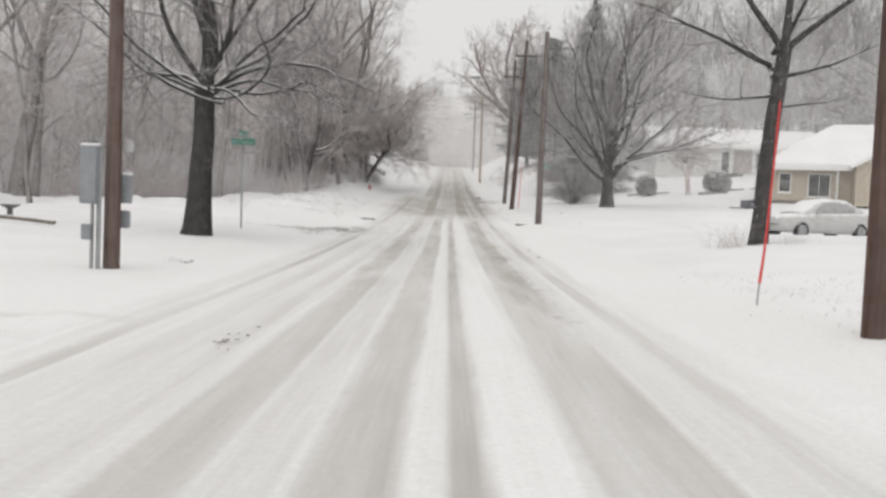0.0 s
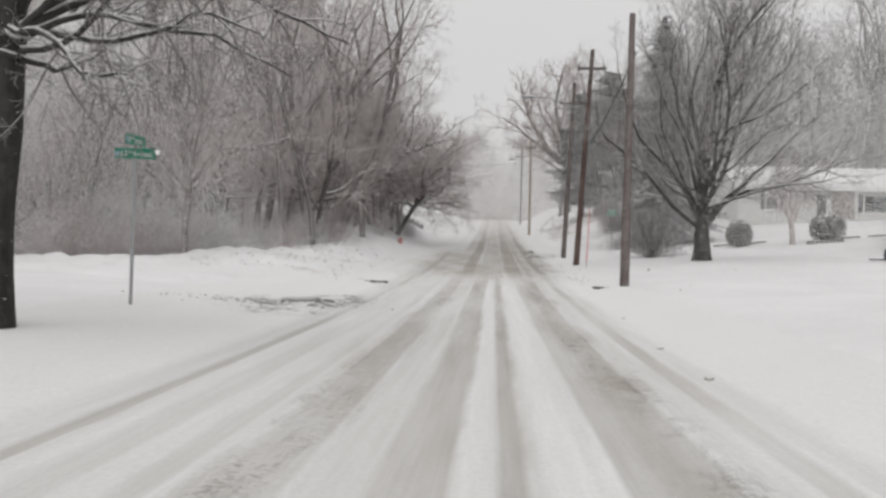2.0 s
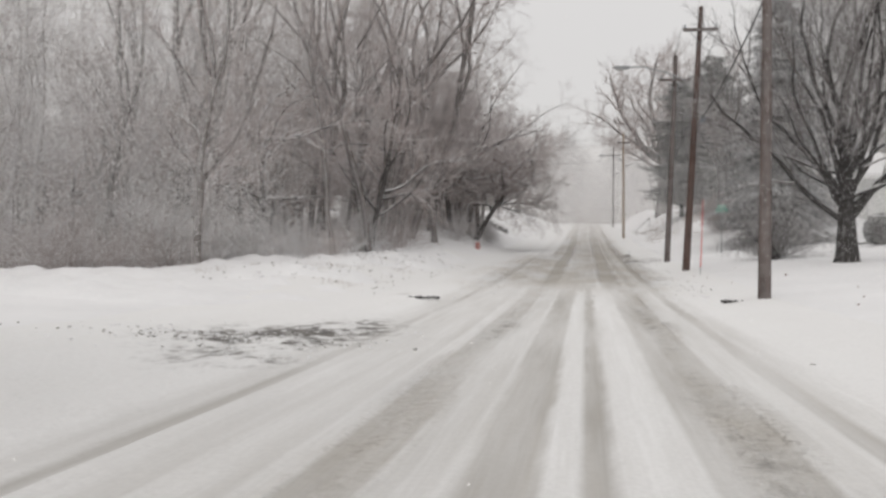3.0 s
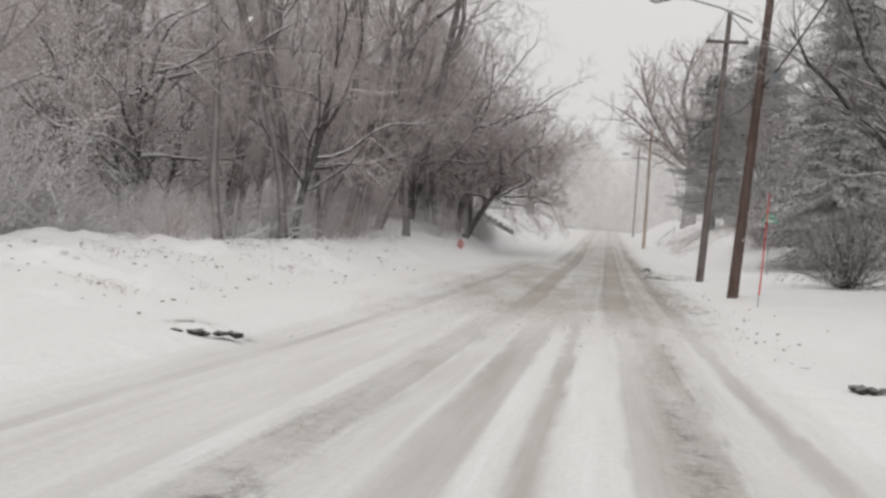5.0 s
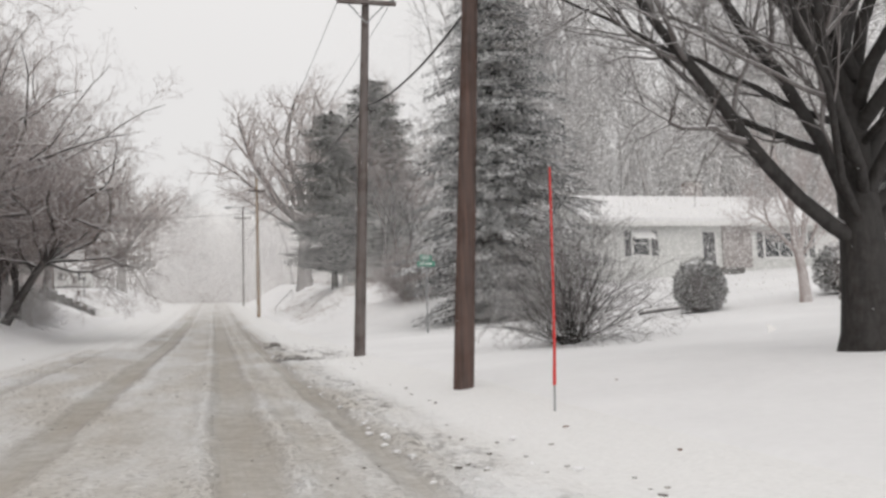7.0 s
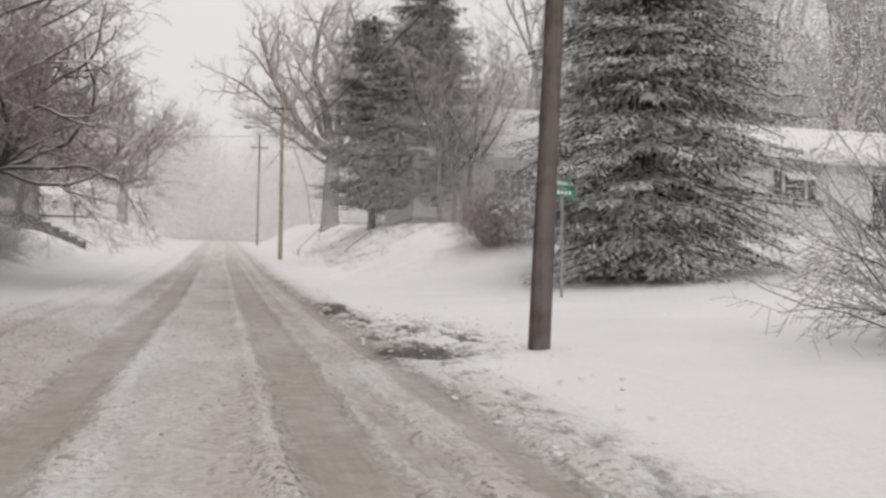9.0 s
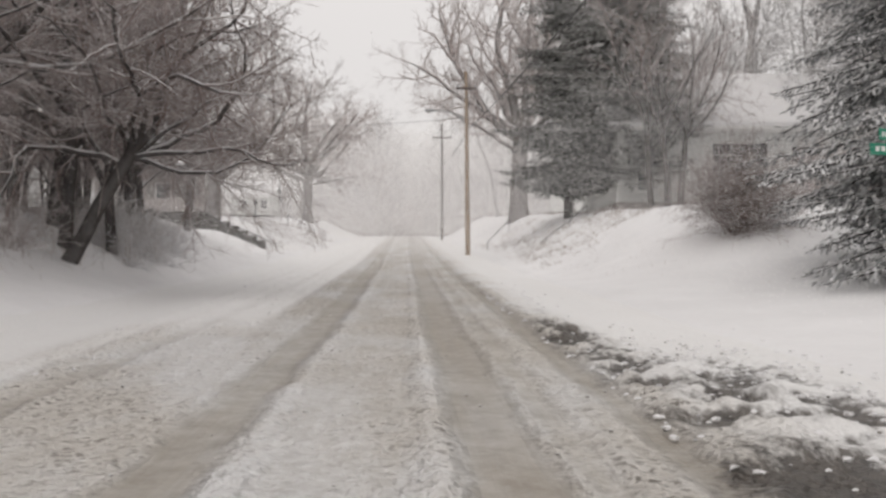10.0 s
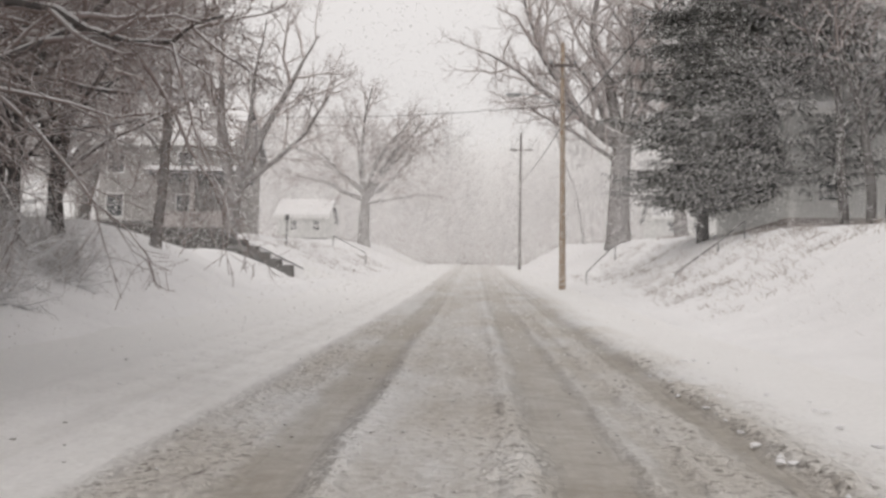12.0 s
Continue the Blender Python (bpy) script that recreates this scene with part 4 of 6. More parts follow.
for k in range(4):
    r0 = np.random.default_rng(400 + k)
    limbs = [(r0.uniform(1.2, 4.5), r0.uniform(0, 360), r0.uniform(10, 70), r0.uniform(3.0, 6.0), r0.uniform(0.035, 0.075)) for i in range(11)] + [(None, r0.uniform(0, 360), 70, 4.0, 0.06)]
    tangles.append(bare_tree("scrub_tree", 410 + k, 5.0, 0.12, (0.2 - 0.1 * k, -0.05), limbs, TANGLE, (WINE_BARK, WINE_TWIG if k % 2 else RED_TWIG), "tangled scrubby tree with snow-lined brown twigs", *place(-10.4 - 1.1 * k, 84 + 3.4 * k), 1.3, "tree", "scrub at the wood's edge", 0.5, 0.004, 0.03, True))
edge_spots = ((-9.7, 94.0), (-9.3, 98.0), (-8.5, 89.2), (-9.9, 101.5), (-9.2, 86.0), (-8.0, 91.6), (-10.4, 84.0))
for i in range(72):
    x, y = rng.uniform(-16.5, -9.2), rng.uniform(80, 106)
    if i < 7:
        x, y = edge_spots[i]
    if 15 < i < 18:
        x, y = rng.uniform(-13, -9.0), rng.uniform(60, 80)
    elif 18 <= i < 26:
        x, y = rng.uniform(-14.5, -10.2), rng.uniform(96, 106)
    elif i >= 26:
        x, y = rng.uniform(-38, -13.5), rng.uniform(57, 88)
    s = (1.25, 1.2, 1.5, 1.25, 1.6, 1.3, 1.5)[i] if i < 7 else rng.uniform(0.7, 1.2)
    if 18 <= i < 26:
        s = rng.uniform(0.55, 0.8)
    c = copy_thing(tangles[i % 4 if i < 26 else 2 * (i % 2)], Matrix.Identity(4))
    c.matrix_basis = pose(*place(x, y), 0, 0, rng.uniform(0, 360)) @ Matrix.Diagonal((s, s, s, 1))


def shrub(name, seed, stems, height, spread, spec, mats, label, x, y, group="", category="shrub", rad=0.018, laden=False):
    """Many stems from one root."""
    rng = np.random.default_rng(seed)
    acc = (Tubes(), Tubes(), Tubes()) if laden else (Tubes(), Tubes())
    az, el = rng.uniform(0, 360, stems), rng.uniform(90 - spread, 88, stems)
    at = np.concatenate([rng.normal(0, 0.15, (stems, 2)), np.full((stems, 1), -0.1)], 1)
    grow(acc, rng, at, [toward(a, e) for a, e in zip(az, el)], height * rng.uniform(0.7, 1.15, stems), rad * rng.uniform(0.7, 1.3, stems), spec, 0.0035, 3.0)
    ob = thing(name, *place(x, y), label, category, group)
    tagged(part("stem", acc[0], mats[0], ob), kind="stuff")
    tagged(part("twig_mass", acc[1], mats[1], ob), kind="stuff")
    if laden:
        tagged(part("snow_lining", acc[2], FRESH, ob, "snow lying along the stems"), kind="stuff")
    return ob


shrub("lawn_shrub", 71, 80, 3.3, 70, THICKET, (BARK, TWIG), "wide bare shrub with arching snow-dusted stems", 9.2, 67.7)
shrub("red_twig_shrub", 73, 170, 2.7, 56, THICKET, (WINE_TWIG, WINE_TWIG), "dense reddish bare shrub on the bank", 10.2, 92.0)
for i, (sx, sy) in enumerate(((15.9, 99.0), (17.2, 97.0))):
    shrub("bank_shrub", 170 + i, 60, 2.6, 55, THICKET, (RED_TWIG, RED_TWIG), "bare brown shrub before the porch house", sx, sy, "shrubs on the bank")
snowy_brush = shrub("brush", 87, 20, 1.7, 78, THICKET, (STALK, FROST_HAZE_TWIG), "low brown brush bowed under lumps of snow", -8.2, 95.0, "brush along the wood", "brush", 0.016, True)
brush = [shrub("brush", 80 + k, 26, 2.3, 70, THICKET, (FROST_HAZE_TWIG, FROST_HAZE_TWIG) if k == 0 else (WOODS_TWIG, WOODS_TWIG), "tangled snow-covered brush at the wood's edge", -9.5, 60 + 4 * k, "brush along the wood", "brush", 0.013) for k in range(3)]
for i in range(100):
    x, y = -8.3 - 9 * rng.random() ** 1.5, rng.uniform(48, 96)
    if i < 16:
        x, y = rng.uniform(-24, -9), rng.uniform(47, 54)
    elif i < 42:
        x, y = rng.uniform(-10.5, -7.2), rng.uniform(90, 98.5)
    elif i >= 64:
        x, y = rng.uniform(-34, -12), rng.uniform(48, 100)
    s = rng.uniform(0.5, 1.05) * (1.5 if i >= 64 else 0.8 if 16 <= i < 42 else 1.0)
    c = copy_thing(snowy_brush if 16 <= i < 42 else brush[i % 3], Matrix.Identity(4))
    c.matrix_basis = pose(*place(x, y), 0, 0, rng.uniform(0, 360)) @ Matrix.Diagonal((s, s, s, 1))


for i in range(20):
    s = rng.uniform(0.6, 1.0)
    c = copy_thing(snowy_brush, Matrix.Identity(4))
    c.matrix_basis = pose(*place(rng.uniform(-17, -9.3), rng.uniform(51, 62)), 0, 0, rng.uniform(0, 360)) @ Matrix.Diagonal((s, s, s, 1))
for i in range(44):
    x, y = rng.uniform(-40, 42), rng.uniform(202, 226)
    s = rng.uniform(2.0, 3.6)
    c = copy_thing(brush[1 + i % 2], Matrix.Identity(4))
    c.name = "distant_brush"
    tagged(c, "hazy grey undergrowth below the far trees", group="undergrowth of the far wood")
    c.matrix_basis = pose(*place(x, y), 0, 0, rng.uniform(0, 360)) @ Matrix.Diagonal((s, s, s, 1))


def conifer(name, seed, height, width, clear, mat, label, x, y, whorls=26, per=11, sprays=26, droop=0.35, trunk_r=0.22, shape=0.75, fine=0.6, lift=0.0):
    """Trunk with whorls of drooping boughs, each bough a row of needle sprays."""
    rng = np.random.default_rng(seed)
    wood, green = Tubes(), Tubes()
    trunk_base(wood, (0, 0, -0.2), np.array((0, 0, 1.0)), height, trunk_r, rng, 1.3, 10, 0.01)
    vs, qs, n = [], [], 0
    for w in range(whorls):
        t = (w + rng.uniform(-0.8, 0.8)) / (whorls - 1)
        t = min(max(t, 0), 1)
        zc = clear + (height - clear) * t * 0.98 + rng.uniform(-0.1, 0.1)
        reach = width / 2 * (1 - t) ** shape * (0.75 + 0.25 * min(1, t * 5)) + 0.15
        for b in range(max(5, int(per * (1 - 0.5 * t)))):
            az = rng.uniform(0, 2 * math.pi)
            ln = reach * rng.uniform(0.6, 1.15)
            zb = zc + rng.uniform(-0.3, 0.3)
            out = np.array((math.cos(az), math.sin(az), 0))
            side = np.array((-out[1], out[0], 0))
            f = np.linspace(0, 1, 5)
            sag = droop * rng.uniform(0.6, 1.5) - lift * rng.uniform(-0.4, 1.0)
            pts = np.array((0, 0, zb)) + out * (ln * f)[:, None] + np.stack([f * 0, f * 0, -sag * ln * f ** 1.5 + 0.14 * ln * np.maximum(0, f - 0.65)], 1)
            wood.tube(pts, 0.035 * (1 - 0.8 * f) * (0.5 + ln / 3), 4)
            c = max(14, int(2.8 * sprays * ln / (width / 2)) + 10)
            f = 0.1 + 0.9 * (np.arange(c) + rng.uniform(0, 1, c)) / c
            i = np.minimum((f * 4).astype(int), 3)
            g = (f * 4 - i)[:, None]
            sgn0 = np.where(np.arange(c) % 2, 1.0, -1.0)
            p = pts[i] * (1 - g) + pts[i + 1] * g + rng.normal(0, 1, (c, 3)) * (0.05, 0.05, 0.04) + side * (sgn0 * rng.uniform(0, 0.22, c) * min(ln, 2.0))[:, None]
            sgn = np.where(np.arange(c) % 2, 1.0, -1.0)
            l2 = (fine * (0.26 + 0.5 * (1 - f)) * min(1.0, 0.4 + ln * 0.35) * rng.uniform(0.6, 1.25, c))[:, None]
            dv = side * (sgn * rng.uniform(0.3, 1.0, c))[:, None] + out * rng.uniform(0.2, 1.0, c)[:, None]
            dv[:, 2] += rng.uniform(-0.9, 0.15, c)
            dv /= np.linalg.norm(dv, axis=1)[:, None]
            acr = np.cross(dv, (0, 0, 1.0)) + rng.normal(0, 0.45, (c, 3))
            acr *= l2 * 0.14 / np.linalg.norm(acr, axis=1)[:, None]
            low = np.array((0, 0, -0.12)) * l2
            v6 = np.stack([p - acr * 0.3, p + acr * 0.3, p + dv * l2 * 0.55 + acr + low * 0.4, p + dv * l2 * 0.55 - acr + low * 0.4, p + dv * l2 + acr * 0.25 + low, p + dv * l2 - acr * 0.25 + low], 1)
            vs.append(v6.reshape(-1, 3))
            o = n + np.arange(c)[:, None] * 6
            qs.append(np.concatenate([o + (0, 1, 2, 3), o + (3, 2, 4, 5)]))
            n += 6 * c
    green.quads(np.concatenate(vs), np.concatenate(qs))
    ob = thing(name, *place(x, y), label, "tree")
    part("trunk", wood, BARK, ob)
    part("needles", green, mat, ob)
    return ob


conifer("spruce_tree", 91, 17.5, 10.0, 0.3, NEEDLE, "tall dense spruce with snow-laden drooping boughs", 12.6, 84.0, 48, 20, 84, 0.3, 0.22, 0.6, 0.55)
conifer("cedar_tree", 93, 15.8, 9.0, 1.7, CEDAR, "tall dark cedar with bare lower trunk", 12.3, 114.6, 44, 17, 72, 0.16, 0.26, 0.3, 0.6, 0.2)
conifer("cedar_tree", 94, 14.5, 8.8, 1.5, CEDAR, "dark cedar crowding its taller neighbour", 9.9, 119.5, 34, 14, 54, 0.16, 0.22, 0.3, 0.6, 0.2)
conifer("cedar_tree", 95, 13.0, 5.4, 2.4, CEDAR, "dark cedar at the bank's edge", 14.6, 119.0, 32, 14, 48, 0.16, 0.2, 0.3, 0.6, 0.2)
for i, (x, y, az) in enumerate(((12.6, 111.0, 100), (13.3, 110.6, 60), (14.0, 110.8, 20))):
    bare_tree("slim_tree", 300 + i, 4.0, 0.17, (0.04 * (i - 1), 0.0), ((None, az, 66, 7.0, 0.11), (None, az + 130, 70, 7.0, 0.1), (3.4, az - 60, 46, 5.5, 0.08), (3.0, 10 + 20 * i, 40, 5.5, 0.07), (None, az - 120, 60, 6.0, 0.08)), FINE, (WINE_BARK, WINE_TWIG), "slim bare tree in a clump on the bank", *place(x, y), 1.2, "tree", "clump of slim trees")

# ---- poles, signs and street things ----


def pole_thing(name, x, y, height, r, mat, label, lean=(0.0, 0.0), arms=(), lamp=None, group="utility poles"):
    z = ground_z(x, y)
    ob = thing(name, x, y, z, label, "utility pole", group)
    t = Tubes()
    hs = np.linspace(-0.3, height, 9)
    t.tube([(lean[0] * h / height, lean[1] * h / height, h) for h in hs], [r * (1 - 0.38 * max(h, 0) / height) for h in hs], 14)
    pole = part("pole", t, mat, ob)
    cap = bmesh.new()
    cylinder(cap, r * 0.62, r * 0.5, height - 0.02, height + 0.04, 12, lean)
    part("pole_top", cap, mat, ob)
    for down, half in arms:
        f = (height - down) / height
        cx, cz = lean[0] * f, height - down
        arm = part("crossarm", boxed(cx - half, cx + half, -r - 0.09, -r + 0.01, cz - 0.06, cz + 0.06, 0.012), POLE_DARK, ob, "weathered timber crossarm")
        for sx in (-1, 1):
            br = Tubes()
            br.tube([(cx + sx * half * 0.6, -r, cz - 0.05), (cx, -r * 0.7, cz - 0.55)], [0.018, 0.018], 6)
            part("brace", br, STEEL, ob)
            ins = bmesh.new()
            cylinder(ins, 0.05, 0.035, cz + 0.06, cz + 0.2, 10, (cx + sx * half * 0.88, -r - 0.04))
            part("insulator", ins, CABINET, ob)
    if lamp:
        zj, reach, rise = lamp
        t = Tubes()
        t.tube([(0, 0, zj), (-0.35 * reach, 0, zj + rise * 0.6), (-0.75 * reach, 0, zj + rise), (-reach, 0, zj + rise)], [0.032, 0.03, 0.028, 0.028], 8)
        t.tube([(0, 0, zj - 0.45), (-0.3 * reach, 0, zj + rise * 0.45)], [0.016, 0.016], 6)
        part("lamp_arm", t, STEEL, ob)
        h = bmesh.new()
        bmesh.ops.create_uvsphere(h, u_segments=16, v_segments=10, radius=1, matrix=Matrix.Translation((-reach - 0.25, 0, zj + rise)) @ Matrix.Diagonal((0.36, 0.16, 0.1, 1)))
        head = part("lamp_head", h, STEEL, ob, "grey cobra lamp head")
        g = bmesh.new()
        bmesh.ops.create_uvsphere(g, u_segments=14, v_segments=8, radius=1, matrix=Matrix.Translation((-reach - 0.33, 0, zj + rise - 0.06)) @ Matrix.Diagonal((0.2, 0.12, 0.09, 1)))
        part("lens", g, GLASSY, head)
    return ob


pole_thing("utility_pole", -5.65, 15.74, 9.5, 0.14, POLE_GREY, "brown weathered utility pole beside meter cabinets")
pole_thing("utility_pole", 4.3, 9.17, 9.5, 0.17, POLE_BROWN, "reddish brown utility pole in trampled snow")
pole_thing("utility_pole", 4.26, 43.57, 8.85, 0.155, POLE_DARK, "dark plain utility pole in the verge", (0.05, 0))
pole_thing("utility_pole", 4.04, 58.86, 10.55, 0.15, POLE_BROWN, "brown utility pole with street lamp and crossarm", (0.55, 0.1), ((0.95, 0.68),), (7.6, 2.3, 0.6))
pole_thing("utility_pole", 4.24, 69.94, 10.65, 0.15, POLE_DARK, "dark utility pole with timber crossarm", (0.4, 0), ((1.25, 0.8),))
pole_thing("utility_pole", 4.04, 120.73, 11.1, 0.15, POLE_PALE, "pale timber utility pole with street lamp", (-0.08, 0), ((1.05, 0.6),), (8.2, 2.0, 0.55))
pole_thing("utility_pole", 4.18, 163.6, 12.4, 0.14, POLE_DARK, "distant slim utility pole with crossarm", (0, 0), ((1.5, 1.0),))


def street_sign(x, y, h, blades, label):
    ob = thing("street_sign", x, y, ground_z(x, y), label, "street sign", "street signs")
    p = bmesh.new()
    cylinder(p, 0.032, 0.03, -0.2, h, 12)
    part("post", p, STEEL, ob)
    for zc, w, hh, turn, words in blades:
        part("bracket", boxed(-0.03, 0.03, -0.012, 0.012, zc - hh / 2 - 0.05, zc - hh / 2 + 0.03, 0.004), STEEL, ob)
        b = boxed(-w / 2, w / 2, -0.006, 0.006, zc - hh / 2, zc + hh / 2, 0.003)
        bmesh.ops.rotate(b, verts=b.verts, cent=(0, 0, 0), matrix=Matrix.Rotation(radians(turn), 3, "Z"))
        blade = part("blade", b, GREEN, ob, "green name blade with white lettering")
        m = Matrix.Rotation(radians(turn), 4, "Z")
        if words:
            for text, size, dx, dz in words:
                cu = bpy.data.curves.new("lettering", "FONT")
                cu.body, cu.size, cu.extrude = text, size, 0.001
                tmp = new("lettering", cu)
                bpy.context.view_layer.update()
                me = bpy.data.meshes.new_from_object(tmp.evaluated_get(bpy.context.evaluated_depsgraph_get()))
                bpy.data.objects.remove(tmp)
                me.transform(m @ Matrix.Translation((dx, -0.0105, zc + dz)) @ Matrix.Rotation(radians(90), 4, "X") @ Matrix.Diagonal((0.8, 1, 1, 1)))
                part("lettering", me, WHITE, blade)
            e = boxed(-w / 2 + 0.02, -w / 2 + 0.1, -0.0105, -0.0085, zc - hh * 0.28, zc + hh * 0.2)
            bmesh.ops.rotate(e, verts=e.verts, cent=(0, 0, 0), matrix=Matrix.Rotation(radians(turn), 3, "Z"))
            part("emblem", e, EMBLEM, blade, "small pale blue emblem")
        else:
            t = bmesh.new()
            for k in range(5):
                box(t, -w * 0.36 + k * w * 0.15, -w * 0.36 + k * w * 0.15 + w * 0.1, -0.0105, -0.0085, zc - hh * 0.2, zc + hh * 0.22)
            bmesh.ops.rotate(t, verts=t.verts, cent=(0, 0, 0), matrix=Matrix.Rotation(radians(turn), 3, "Z"))
            part("lettering", t, WHITE, blade)
    return ob


street_sign(-6.54, 29.63, 2.66, ((2.75, 0.76, 0.2, 2, (("13", 0.175, -0.275, -0.062), ("th", 0.085, -0.115, 0.005), ("Avenue", 0.15, -0.05, -0.055))), (2.99, 0.66, 0.19, 79, (("3", 0.165, -0.235, -0.06), ("rd", 0.08, -0.155, 0.005), ("Street", 0.145, -0.06, -0.052)))), "green street name sign on a thin steel post")
street_sign(8.36, 80.0, 2.5, ((2.6, 0.72, 0.2, 8, None), (2.83, 0.66, 0.2, 35, None)), "teal street name sign on a slim snowy post")


def stake(x, y, h, bend, label):
    ob = thing("snow_marker", x, y, ground_z(x, y), label, "marker stake", "snow markers")
    lo = Tubes()
    lo.tube([(0, 0, -0.1), (bend * 0.12, 0, 0.32)], [0.012, 0.012], 8)
    part("spike", lo, STEEL, ob, "dark steel spike")
    s = Tubes()
    pts = [(bend * (0.12 + 0.88 * f ** 0.75), 0.1 * f, 0.3 + (h - 0.3) * f) for f in np.linspace(0, 1, 8)]
    s.tube(pts, [0.022, 0.018, 0.016, 0.015, 0.014, 0.014, 0.014, 0.012], 8)
    part("rod", s, RED, ob)


stake(4.11, 12.24, 2.7, 0.2, "bent red fibreglass snow marker on a steel spike")
stake(4.21, 55.66, 2.75, 0.1, "tall red fibreglass snow marker in the verge")


def hydrant(x, y):
    ob = thing("fire_hydrant", x, y, ground_z(x, y) - 0.05, "small red fire hydrant half buried in snow", "hydrant")
    b = bmesh.new()
    cylinder(b, 0.12, 0.11, -0.1, 0.42, 16)
    part("barrel", b, HYDRANT, ob)
    f = bmesh.new()
    cylinder(f, 0.15, 0.15, 0.40, 0.45, 16)
    part("flange", f, HYDRANT, ob)
    d = bmesh.new()
    bmesh.ops.create_uvsphere(d, u_segments=16, v_segments=8, radius=0.125, matrix=Matrix.Translation((0, 0, 0.46)) @ Matrix.Diagonal((1, 1, 0.9, 1)))
    part("bonnet", d, HYDRANT, ob, "snow-capped red bonnet")
    n = bmesh.new()
    cylinder(n, 0.03, 0.03, 0.56, 0.63, 6)
    part("nut", n, HYDRANT, ob)
    for sx in (-1, 1):
        c = bmesh.new()
        cylinder(c, 0.055, 0.055, 0, 0.1, 12, axis=Matrix.Translation((sx * 0.15, 0, 0.3)) @ Matrix.Rotation(radians(90), 4, "Y"))
        part("outlet", c, HYDRANT, ob)
    c = bmesh.new()
    cylinder(c, 0.075, 0.075, 0, 0.1, 12, axis=Matrix.Translation((0, -0.15, 0.3)) @ Matrix.Rotation(radians(90), 4, "X"))
    part("outlet", c, HYDRANT, ob)


hydrant(-6.52, 78.0)

# ---- houses ----


def wall_mesh(length, height, thick, holes):
    """A wall along x from 0, its outer face at y = 0, with rectangular openings (x0, x1, z0, z1) right through."""
    bm = bmesh.new()
    cuts = sorted({0.0, length, *(v for h in holes for v in h[:2])})
    for a, b in zip(cuts, cuts[1:]):
        inside = sorted((h for h in holes if h[0] <= a + 1e-6 and h[1] >= b - 1e-6), key=lambda h: h[2])
        z = 0.0
        for h in inside:
            if h[2] > z + 1e-4:
                box(bm, a, b, 0, thick, z, h[2])
            z = h[3]
        if height > z + 1e-4:
            box(bm, a, b, 0, thick, z, height)
    bmesh.ops.remove_doubles(bm, verts=bm.verts, dist=1e-4)
    return bm


def moved(bm, x, y, z, turn=0):
    bmesh.ops.transform(bm, verts=bm.verts, matrix=pose(x, y, z, 0, 0, turn))
    return bm


def window_part(house, x, y, z0, x1, z1, cols=2, rows=2, shutter=False, awning=False, frame_mat=None):
    """A window in a front wall whose outer face is at y: frame, bars, sill and one pane for each light."""
    fm = frame_mat or WHITE
    bm = bmesh.new()
    f = 0.07
    box(bm, x, x + f, y - 0.03, y + 0.09, z0, z1)
    box(bm, x1 - f, x1, y - 0.03, y + 0.09, z0, z1)
    box(bm, x + f, x1 - f, y - 0.03, y + 0.09, z0, z0 + f)
    box(bm, x + f, x1 - f, y - 0.03, y + 0.09, z1 - f, z1)
    w = part("window", bm, fm, house)
    sill = part("sill", boxed(x - 0.05, x1 + 0.05, y - 0.1, y - 0.002, z0 - 0.07, z0 - 0.003, 0.008), fm, w, "snow-topped sill")
    dx, dz = (x1 - x - 2 * f) / cols, (z1 - z0 - 2 * f) / rows
    for c in range(cols):
        for r in range(rows):
            a, b = x + f + c * dx, z0 + f + r * dz
            part("pane", boxed(a + 0.016, a + dx - 0.016, y + 0.03, y + 0.045, b + 0.016, b + dz - 0.016), GLASS, w)
    bars = bmesh.new()
    for c in range(1, cols):
        box(bars, x + f + c * dx - 0.014, x + f + c * dx + 0.014, y - 0.012, y + 0.06, z0 + f, z1 - f)
    for r in range(1, rows):
        box(bars, x + f, x1 - f, y - 0.016, y + 0.056, z0 + f + r * dz - 0.014, z0 + f + r * dz + 0.014)
    if cols > 1 or rows > 1:
        part("glazing_bar", bars, fm, w)
    if shutter:
        for a in (x - 0.42, x1 + 0.06):
            s = bmesh.new()
            box(s, a, a + 0.36, y - 0.04, y - 0.004, z0, z1, 0.006)
            for k in range(9):
                zz = z0 + 0.1 + k * (z1 - z0 - 0.2) / 9
                box(s, a + 0.05, a + 0.31, y - 0.055, y - 0.038, zz, zz + 0.05)
            part("shutter", s, DARK_TRIM, house, "dark louvred shutter")
    if awning:
        s = bmesh.new()
        vs = [s.verts.new(v) for v in ((x - 0.05, y - 0.01, z1 + 0.05), (x1 + 0.05, y - 0.01, z1 + 0.05), (x1 + 0.08, y - 0.55, z1 - 0.42), (x - 0.08, y - 0.55, z1 - 0.42), (x - 0.05, y - 0.01, z1), (x1 + 0.05, y - 0.01, z1), (x1 + 0.08, y - 0.55, z1 - 0.5), (x - 0.08, y - 0.55, z1 - 0.5))]
        for q in ((0, 1, 2, 3), (7, 6, 5, 4), (0, 3, 7, 4), (1, 5, 6, 2), (3, 2, 6, 7), (0, 4, 5, 1)):
            s.faces.new([vs[i] for i in q])
        part("awning", s, WHITE, house, "white metal awning under snow")
    return w


